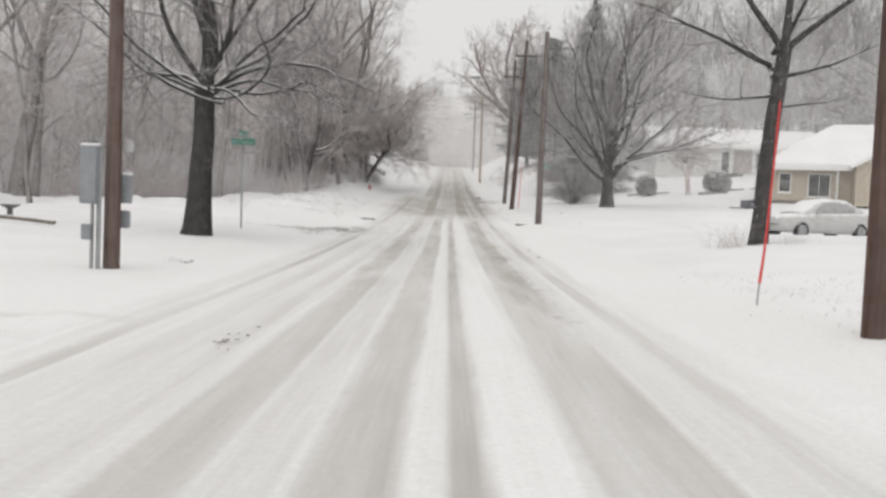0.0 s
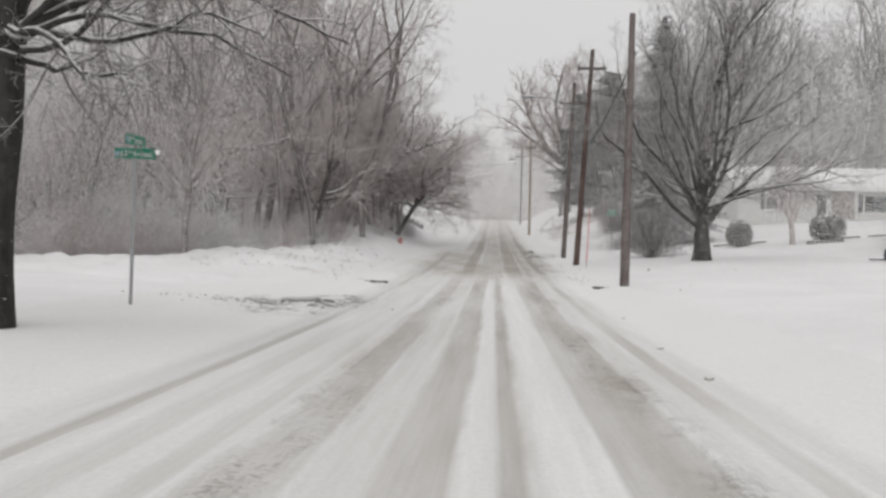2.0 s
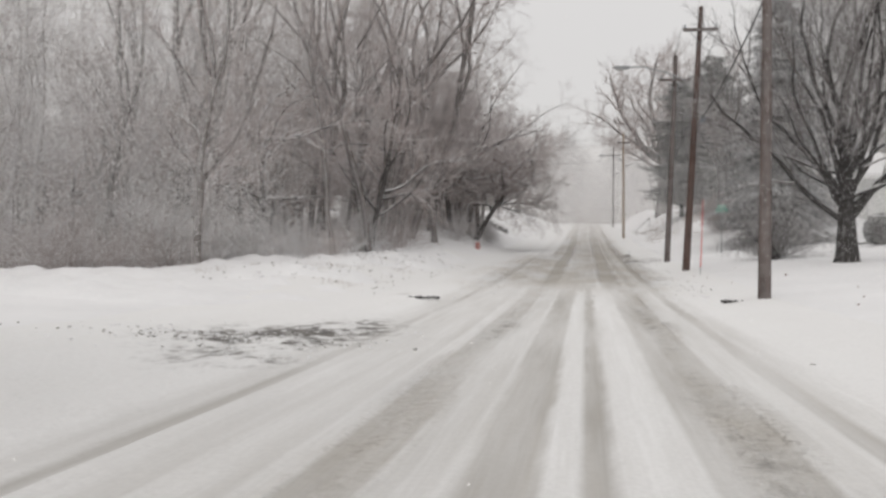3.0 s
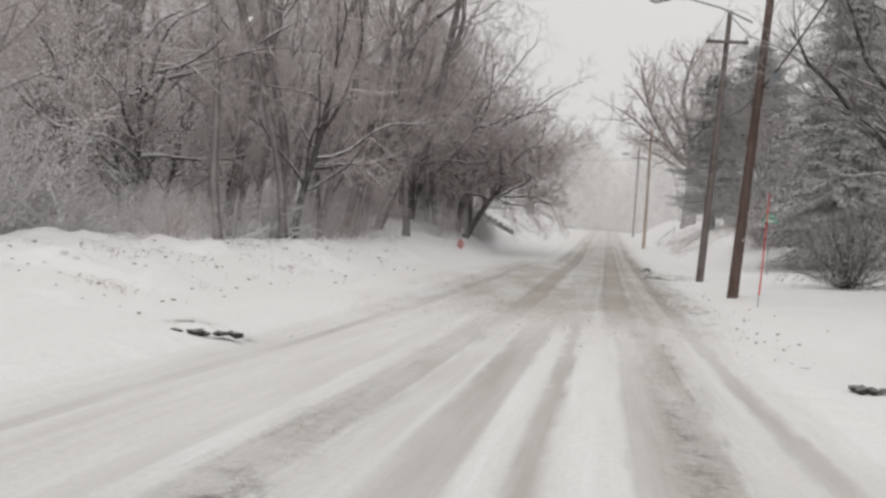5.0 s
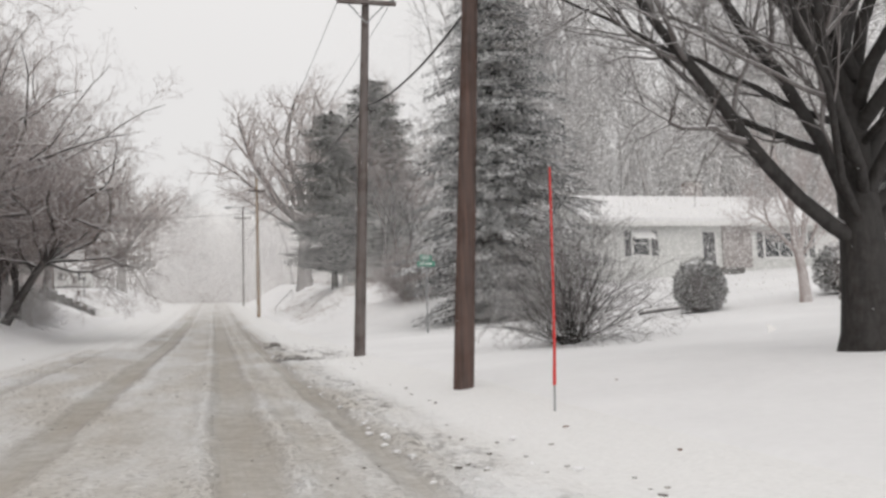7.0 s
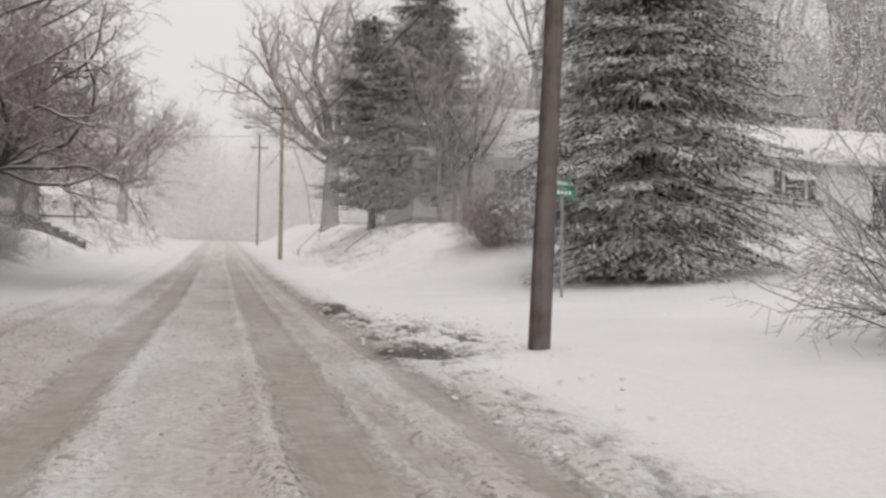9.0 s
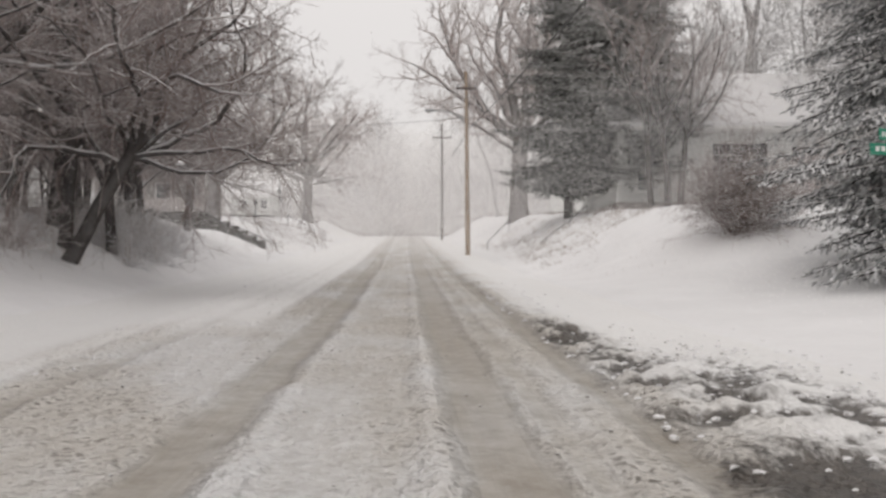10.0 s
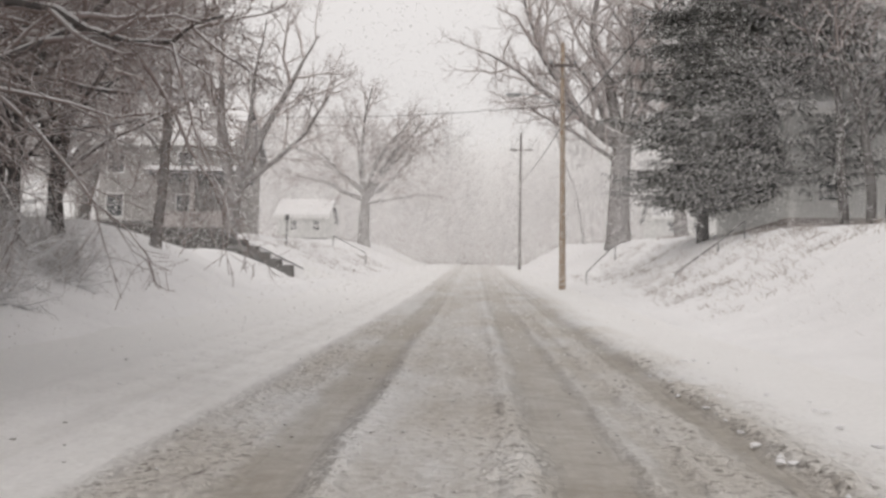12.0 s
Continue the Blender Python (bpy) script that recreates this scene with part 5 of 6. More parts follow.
def door_part(house, x0, x1, y, z0, z1, mat, label=""):
    bm = bmesh.new()
    box(bm, x0, x0 + 0.07, y - 0.03, y + 0.1, z0, z1)
    box(bm, x1 - 0.07, x1, y - 0.03, y + 0.1, z0, z1)
    box(bm, x0 + 0.07, x1 - 0.07, y - 0.03, y + 0.1, z1 - 0.07, z1)
    fr = part("door_frame", bm, WHITE, house)
    leaf = bmesh.new()
    box(leaf, x0 + 0.075, x1 - 0.075, y + 0.02, y + 0.06, z0 + 0.01, z1 - 0.075)
    for zz in (z0 + 0.15, z0 + 0.85):
        box(leaf, x0 + 0.17, x1 - 0.17, y + 0.008, y + 0.021, zz, zz + 0.55, 0.005)
    d = part("door", leaf, mat, house, label)
    k = bmesh.new()
    bmesh.ops.create_uvsphere(k, u_segments=10, v_segments=6, radius=0.035, matrix=Matrix.Translation((x1 - 0.15, y - 0.02, z0 + 0.95)))
    part("knob", k, STEEL, d)


def roof_mesh(x0, x1, y0, y1, eave, ridge, over, thick, hip=0.0, cut=0.0):
    """A ridge along x; hip: how far the ridge's ends stand in. Returns slab bmesh whose upper face is cut lower by cut."""
    bm = bmesh.new()
    ym = (y0 + y1) / 2
    slope = (ridge - eave) / (ym - y0)
    a, b, c, d = x0 - over, x1 + over, y0 - over, y1 + over
    ez = eave - slope * over

    def ring(dz):
        return [bm.verts.new(v) for v in ((a, c, ez + dz), (b, c, ez + dz), (b, d, ez + dz), (a, d, ez + dz), (a + hip, ym, ridge + dz), (b - hip, ym, ridge + dz))]

    lo, hi = ring(cut), ring(cut + thick)
    for r, flip in ((lo, True), (hi, False)):
        for q in ((0, 1, 5, 4), (2, 3, 4, 5), (1, 2, 5), (3, 0, 4)):
            if len(q) == 3 and not hip:
                continue
            f = [r[i] for i in q]
            bm.faces.new(f[::-1] if flip else f)
    if hip:
        for i, j in ((0, 1), (1, 2), (2, 3), (3, 0)):
            bm.faces.new((lo[i], lo[j], hi[j], hi[i]))
    else:
        for i, j in ((0, 1), (1, 5), (5, 2), (2, 3), (3, 4), (4, 0)):
            bm.faces.new((lo[i], lo[j], hi[j], hi[i]))
    bmesh.ops.recalc_face_normals(bm, faces=bm.faces)
    return bm


def gable(x, y0, y1, eave, ridge, thick):
    bm = bmesh.new()
    vs = [[bm.verts.new((x + dx, *v)) for v in ((y0, eave), (y1, eave), ((y0 + y1) / 2, ridge))] for dx in (0, thick)]
    bm.faces.new(vs[0])
    bm.faces.new(vs[1][::-1])
    for i in range(3):
        bm.faces.new((vs[0][i], vs[1][i], vs[1][(i + 1) % 3], vs[0][(i + 1) % 3]))
    bmesh.ops.recalc_face_normals(bm, faces=bm.faces)
    return bm


def house(name, label, x0, x1, y0, y1, base, eave, ridge, wall, holes, over=0.4, hip=0.0, foot=None, turn=0.0):
    """A house at its front-left corner; x and y run from there."""
    ob = thing(name, x0, y0, base, label, "house", "houses along the road", turn)
    w, d, e, r = x1 - x0, y1 - y0, eave - base, ridge - base
    part("front_wall", wall_mesh(w, e, 0.2, holes), wall, ob)
    part("back_wall", boxed(0, w, d - 0.2, d, 0, e), wall, ob)
    part("side_wall", boxed(0.003, 0.2, 0.203, d - 0.203, 0, e), wall, ob)
    part("side_wall", boxed(w - 0.2, w - 0.003, 0.203, d - 0.203, 0, e), wall, ob)
    if not hip:
        for gx in (0.003, w - 0.203):
            part("gable", gable(gx, 0.0, d, e + 0.002, r, 0.2), wall, ob)
    part("foundation", boxed(-0.06, w + 0.06, -0.06, d + 0.06, -0.9, 0.28), foot or CONCRETE, ob)
    part("ceiling", boxed(0.21, w - 0.21, 0.21, d - 0.21, e - 0.12, e - 0.02), WHITE, ob)
    roof = part("roof", roof_mesh(0, w, 0, d, e, r, over, 0.14, hip, 0.01), DARK_TRIM, ob)
    part("roof_snow", roof_mesh(0, w, 0, d, e, r, over + 0.03, 0.2, hip, 0.155), FRESH, roof, "thick smooth roof snow")
    fascia = part("fascia", boxed(-over - 0.05, w + over + 0.05, -over - 0.06, -over - 0.012, e - (r - e) / (d / 2) * over - 0.1, e - (r - e) / (d / 2) * over + 0.14), WHITE, ob)
    return ob


# long white house above the lawn
H = house("ranch_house", "long white ranch house under a snow-covered roof", 20.3, 36.6, 92.0, 100.4, 5.35, 8.2, 9.95, SIDING, ((2.2, 3.3, 0.95, 2.35), (6.35, 7.25, 0.28, 2.35), (10.2, 13.0, 0.8, 2.3), (13.4, 16.0, 0.28, 2.4)), 0.45, 0.0, SIDING)
window_part(H, 2.2, 0, 0.95, 3.3, 2.35, 1, 2, True, True)
door_part(H, 6.35, 7.25, 0, 0.28, 2.35, DARK_TRIM, "dark front door")
window_part(H, 10.2, 0, 0.8, 13.0, 2.3, 3, 1, True)
gd = bmesh.new()
for k in range(4):
    box(gd, 13.42, 15.98, 0.04, 0.1, 0.29 + k * 0.53, 0.29 + k * 0.53 + 0.515, 0.012)
part("garage_door", gd, WHITE, H, "white panelled garage door")
part("brick_panel", boxed(7.6, 9.4, -0.09, -0.004, 0.285, 2.72, 0.01), BRICK, H, "pale brick panel beside the door")
part("chimney", boxed(8.2, 9.2, 4.6, 5.4, 3.5, 5.9, 0.03), BRICK, H, "brick chimney")
part("step", boxed(6.0, 8.2, -1.2, -0.07, -0.3, 0.2, 0.03), CONCRETE, H)

# tan house behind the parked car
H = house("tan_house", "tan house with white trim and snowy hipped roof", 21.3, 37.0, 62.0, 71.0, 2.25, 4.95, 7.6, TAN, ((2.3, 3.7, 0.55, 2.1), (0.5, 1.3, 0.8, 2.1)), 0.55, 4.4, None, -20.0)
window_part(H, 2.3, 0, 0.55, 3.7, 2.1, 2, 1)
window_part(H, 0.5, 0, 0.8, 1.3, 2.1, 1, 2, False)
part("corner_post", boxed(4.0, 4.14, -0.4, -0.28, 0.0, 2.5, 0.01), WHITE, H)
part("wing_wall", moved(wall_mesh(7.5, 2.7, 0.2, ((3.4, 4.6, 0.9, 2.0),)), 5.0, -3.0, 0), TAN, H)
part("wing_side", boxed(5.003, 5.2, -2.795, -0.01, 0, 2.7), TAN, H)
part("wing_side", boxed(12.3, 12.497, -2.795, -0.01, 0, 2.7), TAN, H)
wg = bmesh.new()
vs = [[wg.verts.new(v) for v in ((4.6, yy, 2.5), (12.9, yy, 2.5), (8.75, yy, 4.75), (8.75, yy, 4.45), (5.0, yy, 2.5 - 0.08), (12.5, yy, 2.5 - 0.08))] for yy in (-3.45, 1.4)]
for i, j in ((0, 2), (2, 1)):
    f0 = [vs[0][i], vs[0][j], vs[1][j], vs[1][i]]
    wg.faces.new(f0)
bmesh.ops.recalc_face_normals(wg, faces=wg.faces)
bmesh.ops.solidify(wg, geom=wg.faces[:], thickness=0.22)
part("wing_roof", wg, FRESH, H, "snow-covered wing roof")
gt = bmesh.new()
tri_pts = [[gt.verts.new(v) for v in ((5.0, yy, 2.703), (12.5, yy, 2.703), (8.75, yy, 4.4))] for yy in (-2.997, -2.83)]
gt.faces.new(tri_pts[0])
gt.faces.new(tri_pts[1][::-1])
for i in range(3):
    gt.faces.new((tri_pts[0][i], tri_pts[1][i], tri_pts[1][(i + 1) % 3], tri_pts[0][(i + 1) % 3]))
bmesh.ops.recalc_face_normals(gt, faces=gt.faces)
part("wing_gable", gt, TAN, H)
window_part(H, 8.4, -3.0, 0.9, 9.6, 2.0, 2, 1)

# white house with a glazed porch on the far bank
H = house("porch_house", "white house with a large many-paned porch window", 11.4, 27.0, 113.0, 123.0, 6.7, 11.1, 14.6, SIDING, ((1.0, 1.95, 0.85, 1.8), (4.95, 8.05, 1.45, 3.45), (9.2, 11.2, 1.4, 3.3)), 0.5, 0.0, BRICK)
window_part(H, 1.0, 0, 0.85, 1.95, 1.8, 1, 2)
window_part(H, 4.95, 0, 1.45, 8.05, 3.45, 3, 3)
window_part(H, 9.2, 0, 1.4, 11.2, 3.3, 2, 2)
part("porch_roof", boxed(4.2, 12.6, -1.3, -0.01, 3.95, 4.12, 0.02), WHITE, H, "flat porch roof edge")
part("porch_snow", boxed(4.15, 12.65, -1.35, -0.02, 4.125, 4.32, 0.06), FRESH, H, "snow on the porch roof")
part("drainpipe", cylinder(bmesh.new(), 0.04, 0.04, 0.0, 3.95, 10, (4.6, -0.1)), WHITE, H, "white drainpipe")

# grey house with a brick porch above the steps
H = house("grey_house", "two-storey grey house behind snowy trees", -26.0, -16.0, 139.0, 148.0, 8.2, 14.3, 17.4, GREY_SIDING, ((2.0, 3.2, 1.0, 2.6), (6.6, 7.8, 1.0, 2.6), (2.0, 3.2, 3.9, 5.4), (6.6, 7.8, 3.9, 5.4)), 0.5)
for a in (2.0, 6.6):
    for b, c in ((1.0, 2.6), (3.9, 5.4)):
        window_part(H, a, 0, b, a + 1.2, c, 1, 2)
part("porch_wall", moved(wall_mesh(4.6, 1.0, 0.25, ()), 6.6, -4.2, 0), BRICK, H, "dark brick porch wall")
part("porch_wall", boxed(11.0, 11.25, -3.9, -0.3, 0, 1.0), BRICK, H)
for px in (6.7, 8.8, 10.9):
    part("porch_post", boxed(px, px + 0.28, -4.15, -3.87, 1.003, 3.2, 0.02), BRICK, H)
part("porch_roof", boxed(6.2, 11.7, -4.7, -0.02, 3.21, 3.42, 0.02), DARK_TRIM, H)
part("porch_snow", boxed(6.15, 11.75, -4.75, -0.03, 3.425, 3.7, 0.08), FRESH, H, "snow on the porch roof")

# small white houses in the distance
for x0, y0, wd in ((-20.5, 176.0, 5.0), (18.0, 172.0, 6.0)):
    g0 = ground_z(x0, y0)
    H = house("cottage", "small white distant house under snow", x0, x0 + wd, y0, y0 + 6.5, g0, g0 + 2.6, g0 + 4.4, SIDING, ((1.2, 2.0, 1.0, 2.1), (3.6, 4.4, 1.0, 2.1)), 0.4)
    for a in (1.2, 3.6):
        window_part(H, a, 0, 1.0, a + 0.8, 2.1, 1, 2)

# ---- the things of the verge and the gardens ----


def meter_rack(x, y):
    z = ground_z(x, y)
    ob = thing("meter_rack", x, y, z, "grey steel meter cabinets on a galvanised rack", "electrical cabinet")
    for px in (-0.42, -0.32):
        p = bmesh.new()
        cylinder(p, 0.03, 0.03, -0.2, 2.04 if px > -0.4 else 1.2, 12, (px, 0))
        part("post", p, STEEL, ob)
    c = part("cabinet", boxed(-0.57, -0.27, -0.2, -0.035, 1.1, 2.05, 0.015), CABINET, ob, "tall blue-grey cabinet")
    part("cabinet_door", boxed(-0.55, -0.29, -0.216, -0.203, 1.14, 2.01, 0.004), CABINET, c)
    part("snow_cap", boxed(-0.58, -0.26, -0.21, -0.03, 2.052, 2.095, 0.018), FRESH, c, "thin cap of snow")
    part("junction_box", boxed(-0.56, -0.4, -0.12, -0.033, 0.5, 0.76, 0.01), CABINET, ob)
    c2 = part("cabinet", boxed(-0.15, 0.08, 0.3, 0.5, 1.12, 1.6, 0.012), CABINET, ob, "smaller grey cabinet")
    part("snow_cap", boxed(-0.16, 0.09, 0.29, 0.51, 1.602, 1.65, 0.018), FRESH, c2, "thin cap of snow")
    m = part("meter_box", boxed(-0.1, 0.08, 0.3, 0.44, 0.7, 1.0, 0.02), CABINET, ob)
    t = bmesh.new()
    cylinder(t, 0.11, 0.11, 0, 0.12, 20, axis=Matrix.Translation((0.0, 0.4, 2.1)) @ Matrix.Rotation(radians(90), 4, "X"), bevel=0.02)
    part("meter", t, GLASSY, ob, "round meter rimmed with snow")
    cd = bmesh.new()
    cylinder(cd, 0.022, 0.022, -0.1, 2.2, 10, (-0.27, -0.06))
    part("conduit", cd, STEEL, ob)


meter_rack(-5.5, 15.55)


def bird_bath(x, y):
    ob = thing("bird_bath", x, y, ground_z(x, y), "small dark bird bath topped with snow", "bird bath")
    p = bmesh.new()
    cylinder(p, 0.1, 0.07, -0.1, 0.3, 14)
    part("pedestal", p, CONCRETE, ob)
    b = bmesh.new()
    cylinder(b, 0.1, 0.3, 0.3, 0.42, 20, bevel=0.012)
    part("basin", b, CONCRETE, ob)


bird_bath(-12.2, 26.0)
lg = Tubes()
lg.tube([(-1.6, 0.35, 0.2), (-0.6, 0.1, 0.15), (0.3, 0, 0.08)], [0.06, 0.06, 0.055], 10)
lg = part("fallen_limb", lg, WOOD)
lg.matrix_basis = pose(-10.4, 24.0, ground_z(-10.4, 24.0))
tagged(lg, "weathered fallen limb lying in the snow", "log")


def sedan(x, y, turn):
    """A saloon car, its length along x, under snow."""
    ob = thing("sedan_car", x, y, ground_z(x, y) - 0.02, "silver saloon car covered in snow on the drive", "car", "", turn)
    # body by stations along the length: x, half width, sill, belt
    st = ((-2.3, 0.62, 0.42, 0.66), (-2.2, 0.78, 0.3, 0.78), (-1.7, 0.87, 0.24, 0.86), (-1.0, 0.9, 0.22, 0.92), (0.0, 0.91, 0.22, 0.95), (0.9, 0.91, 0.22, 0.98), (1.7, 0.88, 0.25, 1.0), (2.2, 0.8, 0.34, 0.98), (2.32, 0.7, 0.46, 0.86))
    bm = bmesh.new()
    rings = []
    for sx, hw, lo, hi in st:
        hi *= 1.08
        prof = ((-hw * 0.86, lo), (-hw, lo + 0.14), (-hw, hi - 0.22), (-hw * 0.93, hi - 0.04), (-hw * 0.6, hi), (0, hi + 0.03), (hw * 0.6, hi), (hw * 0.93, hi - 0.04), (hw, hi - 0.22), (hw, lo + 0.14), (hw * 0.86, lo))
        rings.append([bm.verts.new((sx, a, b)) for a, b in prof])
    for r0, r1 in zip(rings, rings[1:]):
        n = len(r0)
        for i in range(n):
            bm.faces.new((r0[i], r1[i], r1[(i + 1) % n], r0[(i + 1) % n]))
    bm.faces.new(rings[0])
    bm.faces.new(rings[-1][::-1])
    bmesh.ops.recalc_face_normals(bm, faces=bm.faces)
    for f in bm.faces:
        f.smooth = True
    part("body", bm, CAR_PAINT, ob)
    cab = ((-1.25, 0.72, 0.9, 0.92), (-0.45, 0.66, 0.9, 1.36), (0.2, 0.66, 0.93, 1.44), (0.9, 0.65, 0.95, 1.4), (1.75, 0.7, 0.97, 1.03))
    bm, rings = bmesh.new(), []
    for sx, hw, lo, hi in cab:
        hi *= 1.1
        rings.append([bm.verts.new((sx, a, b)) for a, b in ((-hw * 1.18, lo), (-hw, hi - 0.07), (-hw * 0.8, hi), (0, hi + 0.03), (hw * 0.8, hi), (hw, hi - 0.07), (hw * 1.18, lo))])
    for r0, r1 in zip(rings, rings[1:]):
        for i in range(6):
            bm.faces.new((r0[i], r1[i], r1[i + 1], r0[i + 1]))
    bmesh.ops.recalc_face_normals(bm, faces=bm.faces)
    for f in bm.faces:
        f.smooth = True
    part("roof", bm, CAR_PAINT, ob, "roof and windows under snow")
    for sy in (-1, 1):
        for pts in (((-0.75, 0.99), (-0.36, 1.28), (0.16, 1.33), (0.16, 1.0)), ((0.24, 1.0), (0.24, 1.33), (0.84, 1.3), (1.3, 1.06))):
            g = bmesh.new()
            f = [g.verts.new((px, sy * (0.83 - (pz - 0.95) * 0.3), pz * 1.09)) for px, pz in pts]
            g.faces.new(f)
            bmesh.ops.solidify(g, geom=g.faces[:], thickness=0.012)
            part("side_window", g, FROSTED, ob, "snow-crusted side window")
    for wx in (-1.38, 1.36):
        for sy in (-1, 1):
            t = bmesh.new()
            cylinder(t, 0.325, 0.325, 0, 0.2, 28, axis=Matrix.Translation((wx, sy * 0.84, 0.325)) @ Matrix.Rotation(radians(90), 4, "X"), bevel=0.04)
            tyre = part("wheel", t, RUBBER, ob)
            rm = bmesh.new()
            cylinder(rm, 0.21, 0.19, 0, 0.03, 24, axis=Matrix.Translation((wx, sy * 0.955, 0.325)) @ Matrix.Rotation(radians(90), 4, "X"), bevel=0.008)
            for k in range(5):
                sp = boxed(-0.02, 0.02, -0.012, 0.012, 0.04, 0.19)
                bmesh.ops.transform(sp, verts=sp.verts, matrix=Matrix.Translation((wx, sy * 0.975, 0.325)) @ Matrix.Rotation(2 * math.pi * k / 5, 4, "Y"))
                me = bpy.data.meshes.new("spoke")
                sp.to_mesh(me)
                sp.free()
                rm.from_mesh(me)
            part("rim", rm, STEEL, tyre, "spoked alloy rim")
    for sy in (-1, 1):
        part("tail_lamp", boxed(2.2, 2.335, sy * 0.62 - 0.1, sy * 0.62 + 0.1, 0.74, 0.86, 0.02), RED, ob)
        part("headlamp", boxed(-2.3, -2.12, sy * 0.6 - 0.12, sy * 0.6 + 0.12, 0.62, 0.74, 0.02), GLASSY, ob)
        part("mirror", boxed(-0.72, -0.55, sy * 0.97 - 0.08, sy * 0.97 + 0.08, 0.97, 1.09, 0.03), CAR_PAINT, ob)


sedan(14.75, 37.3, 17)


def wheelie_bin(x, y):
    ob = thing("refuse_bin", x, y, ground_z(x, y), "dark blue wheeled bin tipped over in snow", "bin", "", 20)
    bm = bmesh.new()
    vs = []
    for lx, w, h in ((0.0, 0.25, 0.24), (0.95, 0.31, 0.34)):
        vs.append([bm.verts.new((lx, a, b)) for a, b in ((-w, 0.02), (w, 0.02), (w, 0.02 + 2 * h), (-w, 0.02 + 2 * h))])
    for i in range(4):
        bm.faces.new((vs[0][i], vs[0][(i + 1) % 4], vs[1][(i + 1) % 4], vs[1][i]))
    bm.faces.new(vs[0])
    bm.faces.new(vs[1])
    bmesh.ops.recalc_face_normals(bm, faces=bm.faces)
    bmesh.ops.bevel(bm, geom=bm.edges[:], offset=0.03, segments=2, affect="EDGES")
    part("body", bm, BIN, ob)
    part("lid", boxed(-0.75, -0.02, -0.32, 0.32, 0.02, 0.07, 0.015), BIN, ob, "open lid lying flat")
    for sy in (-1, 1):
        t = bmesh.new()
        cylinder(t, 0.1, 0.1, 0, 0.05, 16, axis=Matrix.Translation((0.98, sy * 0.33, 0.6)) @ Matrix.Rotation(radians(90), 4, "X"))
        part("wheel", t, RUBBER, ob)


wheelie_bin(17.6, 55.8)


def clipped_bush(x, y, w, h, seed, label):
    """A clipped evergreen ball: many small leaf sprays over a solid of twigs, with a cap of snow."""
    rng = np.random.default_rng(seed)
    ob = thing("clipped_bush", x, y, ground_z(x, y), label, "bush", "clipped bushes")
    n = 5200
    th, u = rng.uniform(0, 2 * math.pi, n), rng.uniform(-0.75, 1, n)
    rr = np.sqrt(1 - u * u)
    nrm = np.stack([rr * np.cos(th), rr * np.sin(th), u], 1)
    bulge = 1 + 0.06 * np.sin(5 * th + seed) * rr + rng.normal(0, 0.05, n)
    c = nrm * bulge[:, None] * (w / 2, w / 2, h * 0.52) + (0, 0, h * 0.46)
    c[:, 2] = np.maximum(c[:, 2], 0.02)
    d = nrm + rng.normal(0, 0.6, (n, 3))
    d /= np.linalg.norm(d, axis=1)[:, None]
    a = np.cross(d, rng.normal(0, 1, (n, 3)))
    a /= np.linalg.norm(a, axis=1)[:, None]
    s = rng.uniform(0.04, 0.09, n)[:, None]
    v = np.stack([c - a * s * 0.5, c + d * s * 0.6 - a * s * 0.1, c + d * s * 1.3, c + a * s * 0.5 + d * s * 0.3], 1).reshape(-1, 3)
    t = Tubes()
    t.quads(v, np.arange(n * 4).reshape(-1, 4))
    part("foliage", t, BUSH, ob)
    core = bmesh.new()
    bmesh.ops.create_icosphere(core, subdivisions=3, radius=1, matrix=Matrix.Translation((0, 0, h * 0.45)) @ Matrix.Diagonal((w * 0.44, w * 0.44, h * 0.47, 1)))
    for vv in core.verts:
        vv.co *= 1 + 0.05 * noise.noise(vv.co * 3)
        vv.co.z = max(vv.co.z, -0.05)
    part("branch_core", core, TWIG, ob)
    cap = bmesh.new()
    bmesh.ops.create_icosphere(cap, subdivisions=3, radius=1, matrix=Matrix.Translation((0, 0, h * 0.9)) @ Matrix.Diagonal((w * 0.3, w * 0.3, h * 0.09, 1)))
    for vv in cap.verts:
        vv.co *= 1 + 0.09 * noise.noise(vv.co * 5)
    part("snow_cap", cap, FRESH, ob, "cap of fresh snow")


clipped_bush(15.3, 72.2, 1.45, 1.6, 5, "barrel-shaped clipped bush capped with snow")
clipped_bush(20.7, 72.2, 1.95, 1.65, 8, "round clipped bush dusted with snow")
# scalloped edging stones before the round bush
for i in range(9):
    bm = bmesh.new()
    cylinder(bm, 0.13, 0.13, 0, 0.1, 14, axis=Matrix.Translation((0, 0, 0.08)) @ Matrix.Rotation(radians(90), 4, "X"), bevel=0.015)
    x, y = 18.9 + i * 0.25, 70.2 + 0.02 * i
    ob = part("edging_stone", bm, STONE)
    ob.matrix_basis = pose(x, y, ground_z(x, y))
    tagged(ob, "scalloped edging stone half buried in snow", "edging stone", "edging round the bush")
for x0, y0, x1, y1 in ((14.2, 74.2, 17.6, 74.6), (21.8, 73.2, 23.2, 73.6), (23.8, 73.8, 26.0, 74.2)):
    t = Tubes()
    t.tube([(a, b, ground_z(a, b) + 0.05) for a, b in zip(np.linspace(x0, x1, 6), np.linspace(y0, y1, 6))], [0.06] * 6, 8)
    tagged(part("path_edging", t, CONCRETE), "dark timber edging showing through snow", "edging", "path edging")

# stepped wall and rails on the banks
W = thing("stepped_wall", -8.0, 122.6, 0, "dark concrete stepped wall up the snowy bank", "retaining wall")
tops = [(-0.35 - 0.55 * k, 5.45 + 0.29 * k) for k in range(6)]
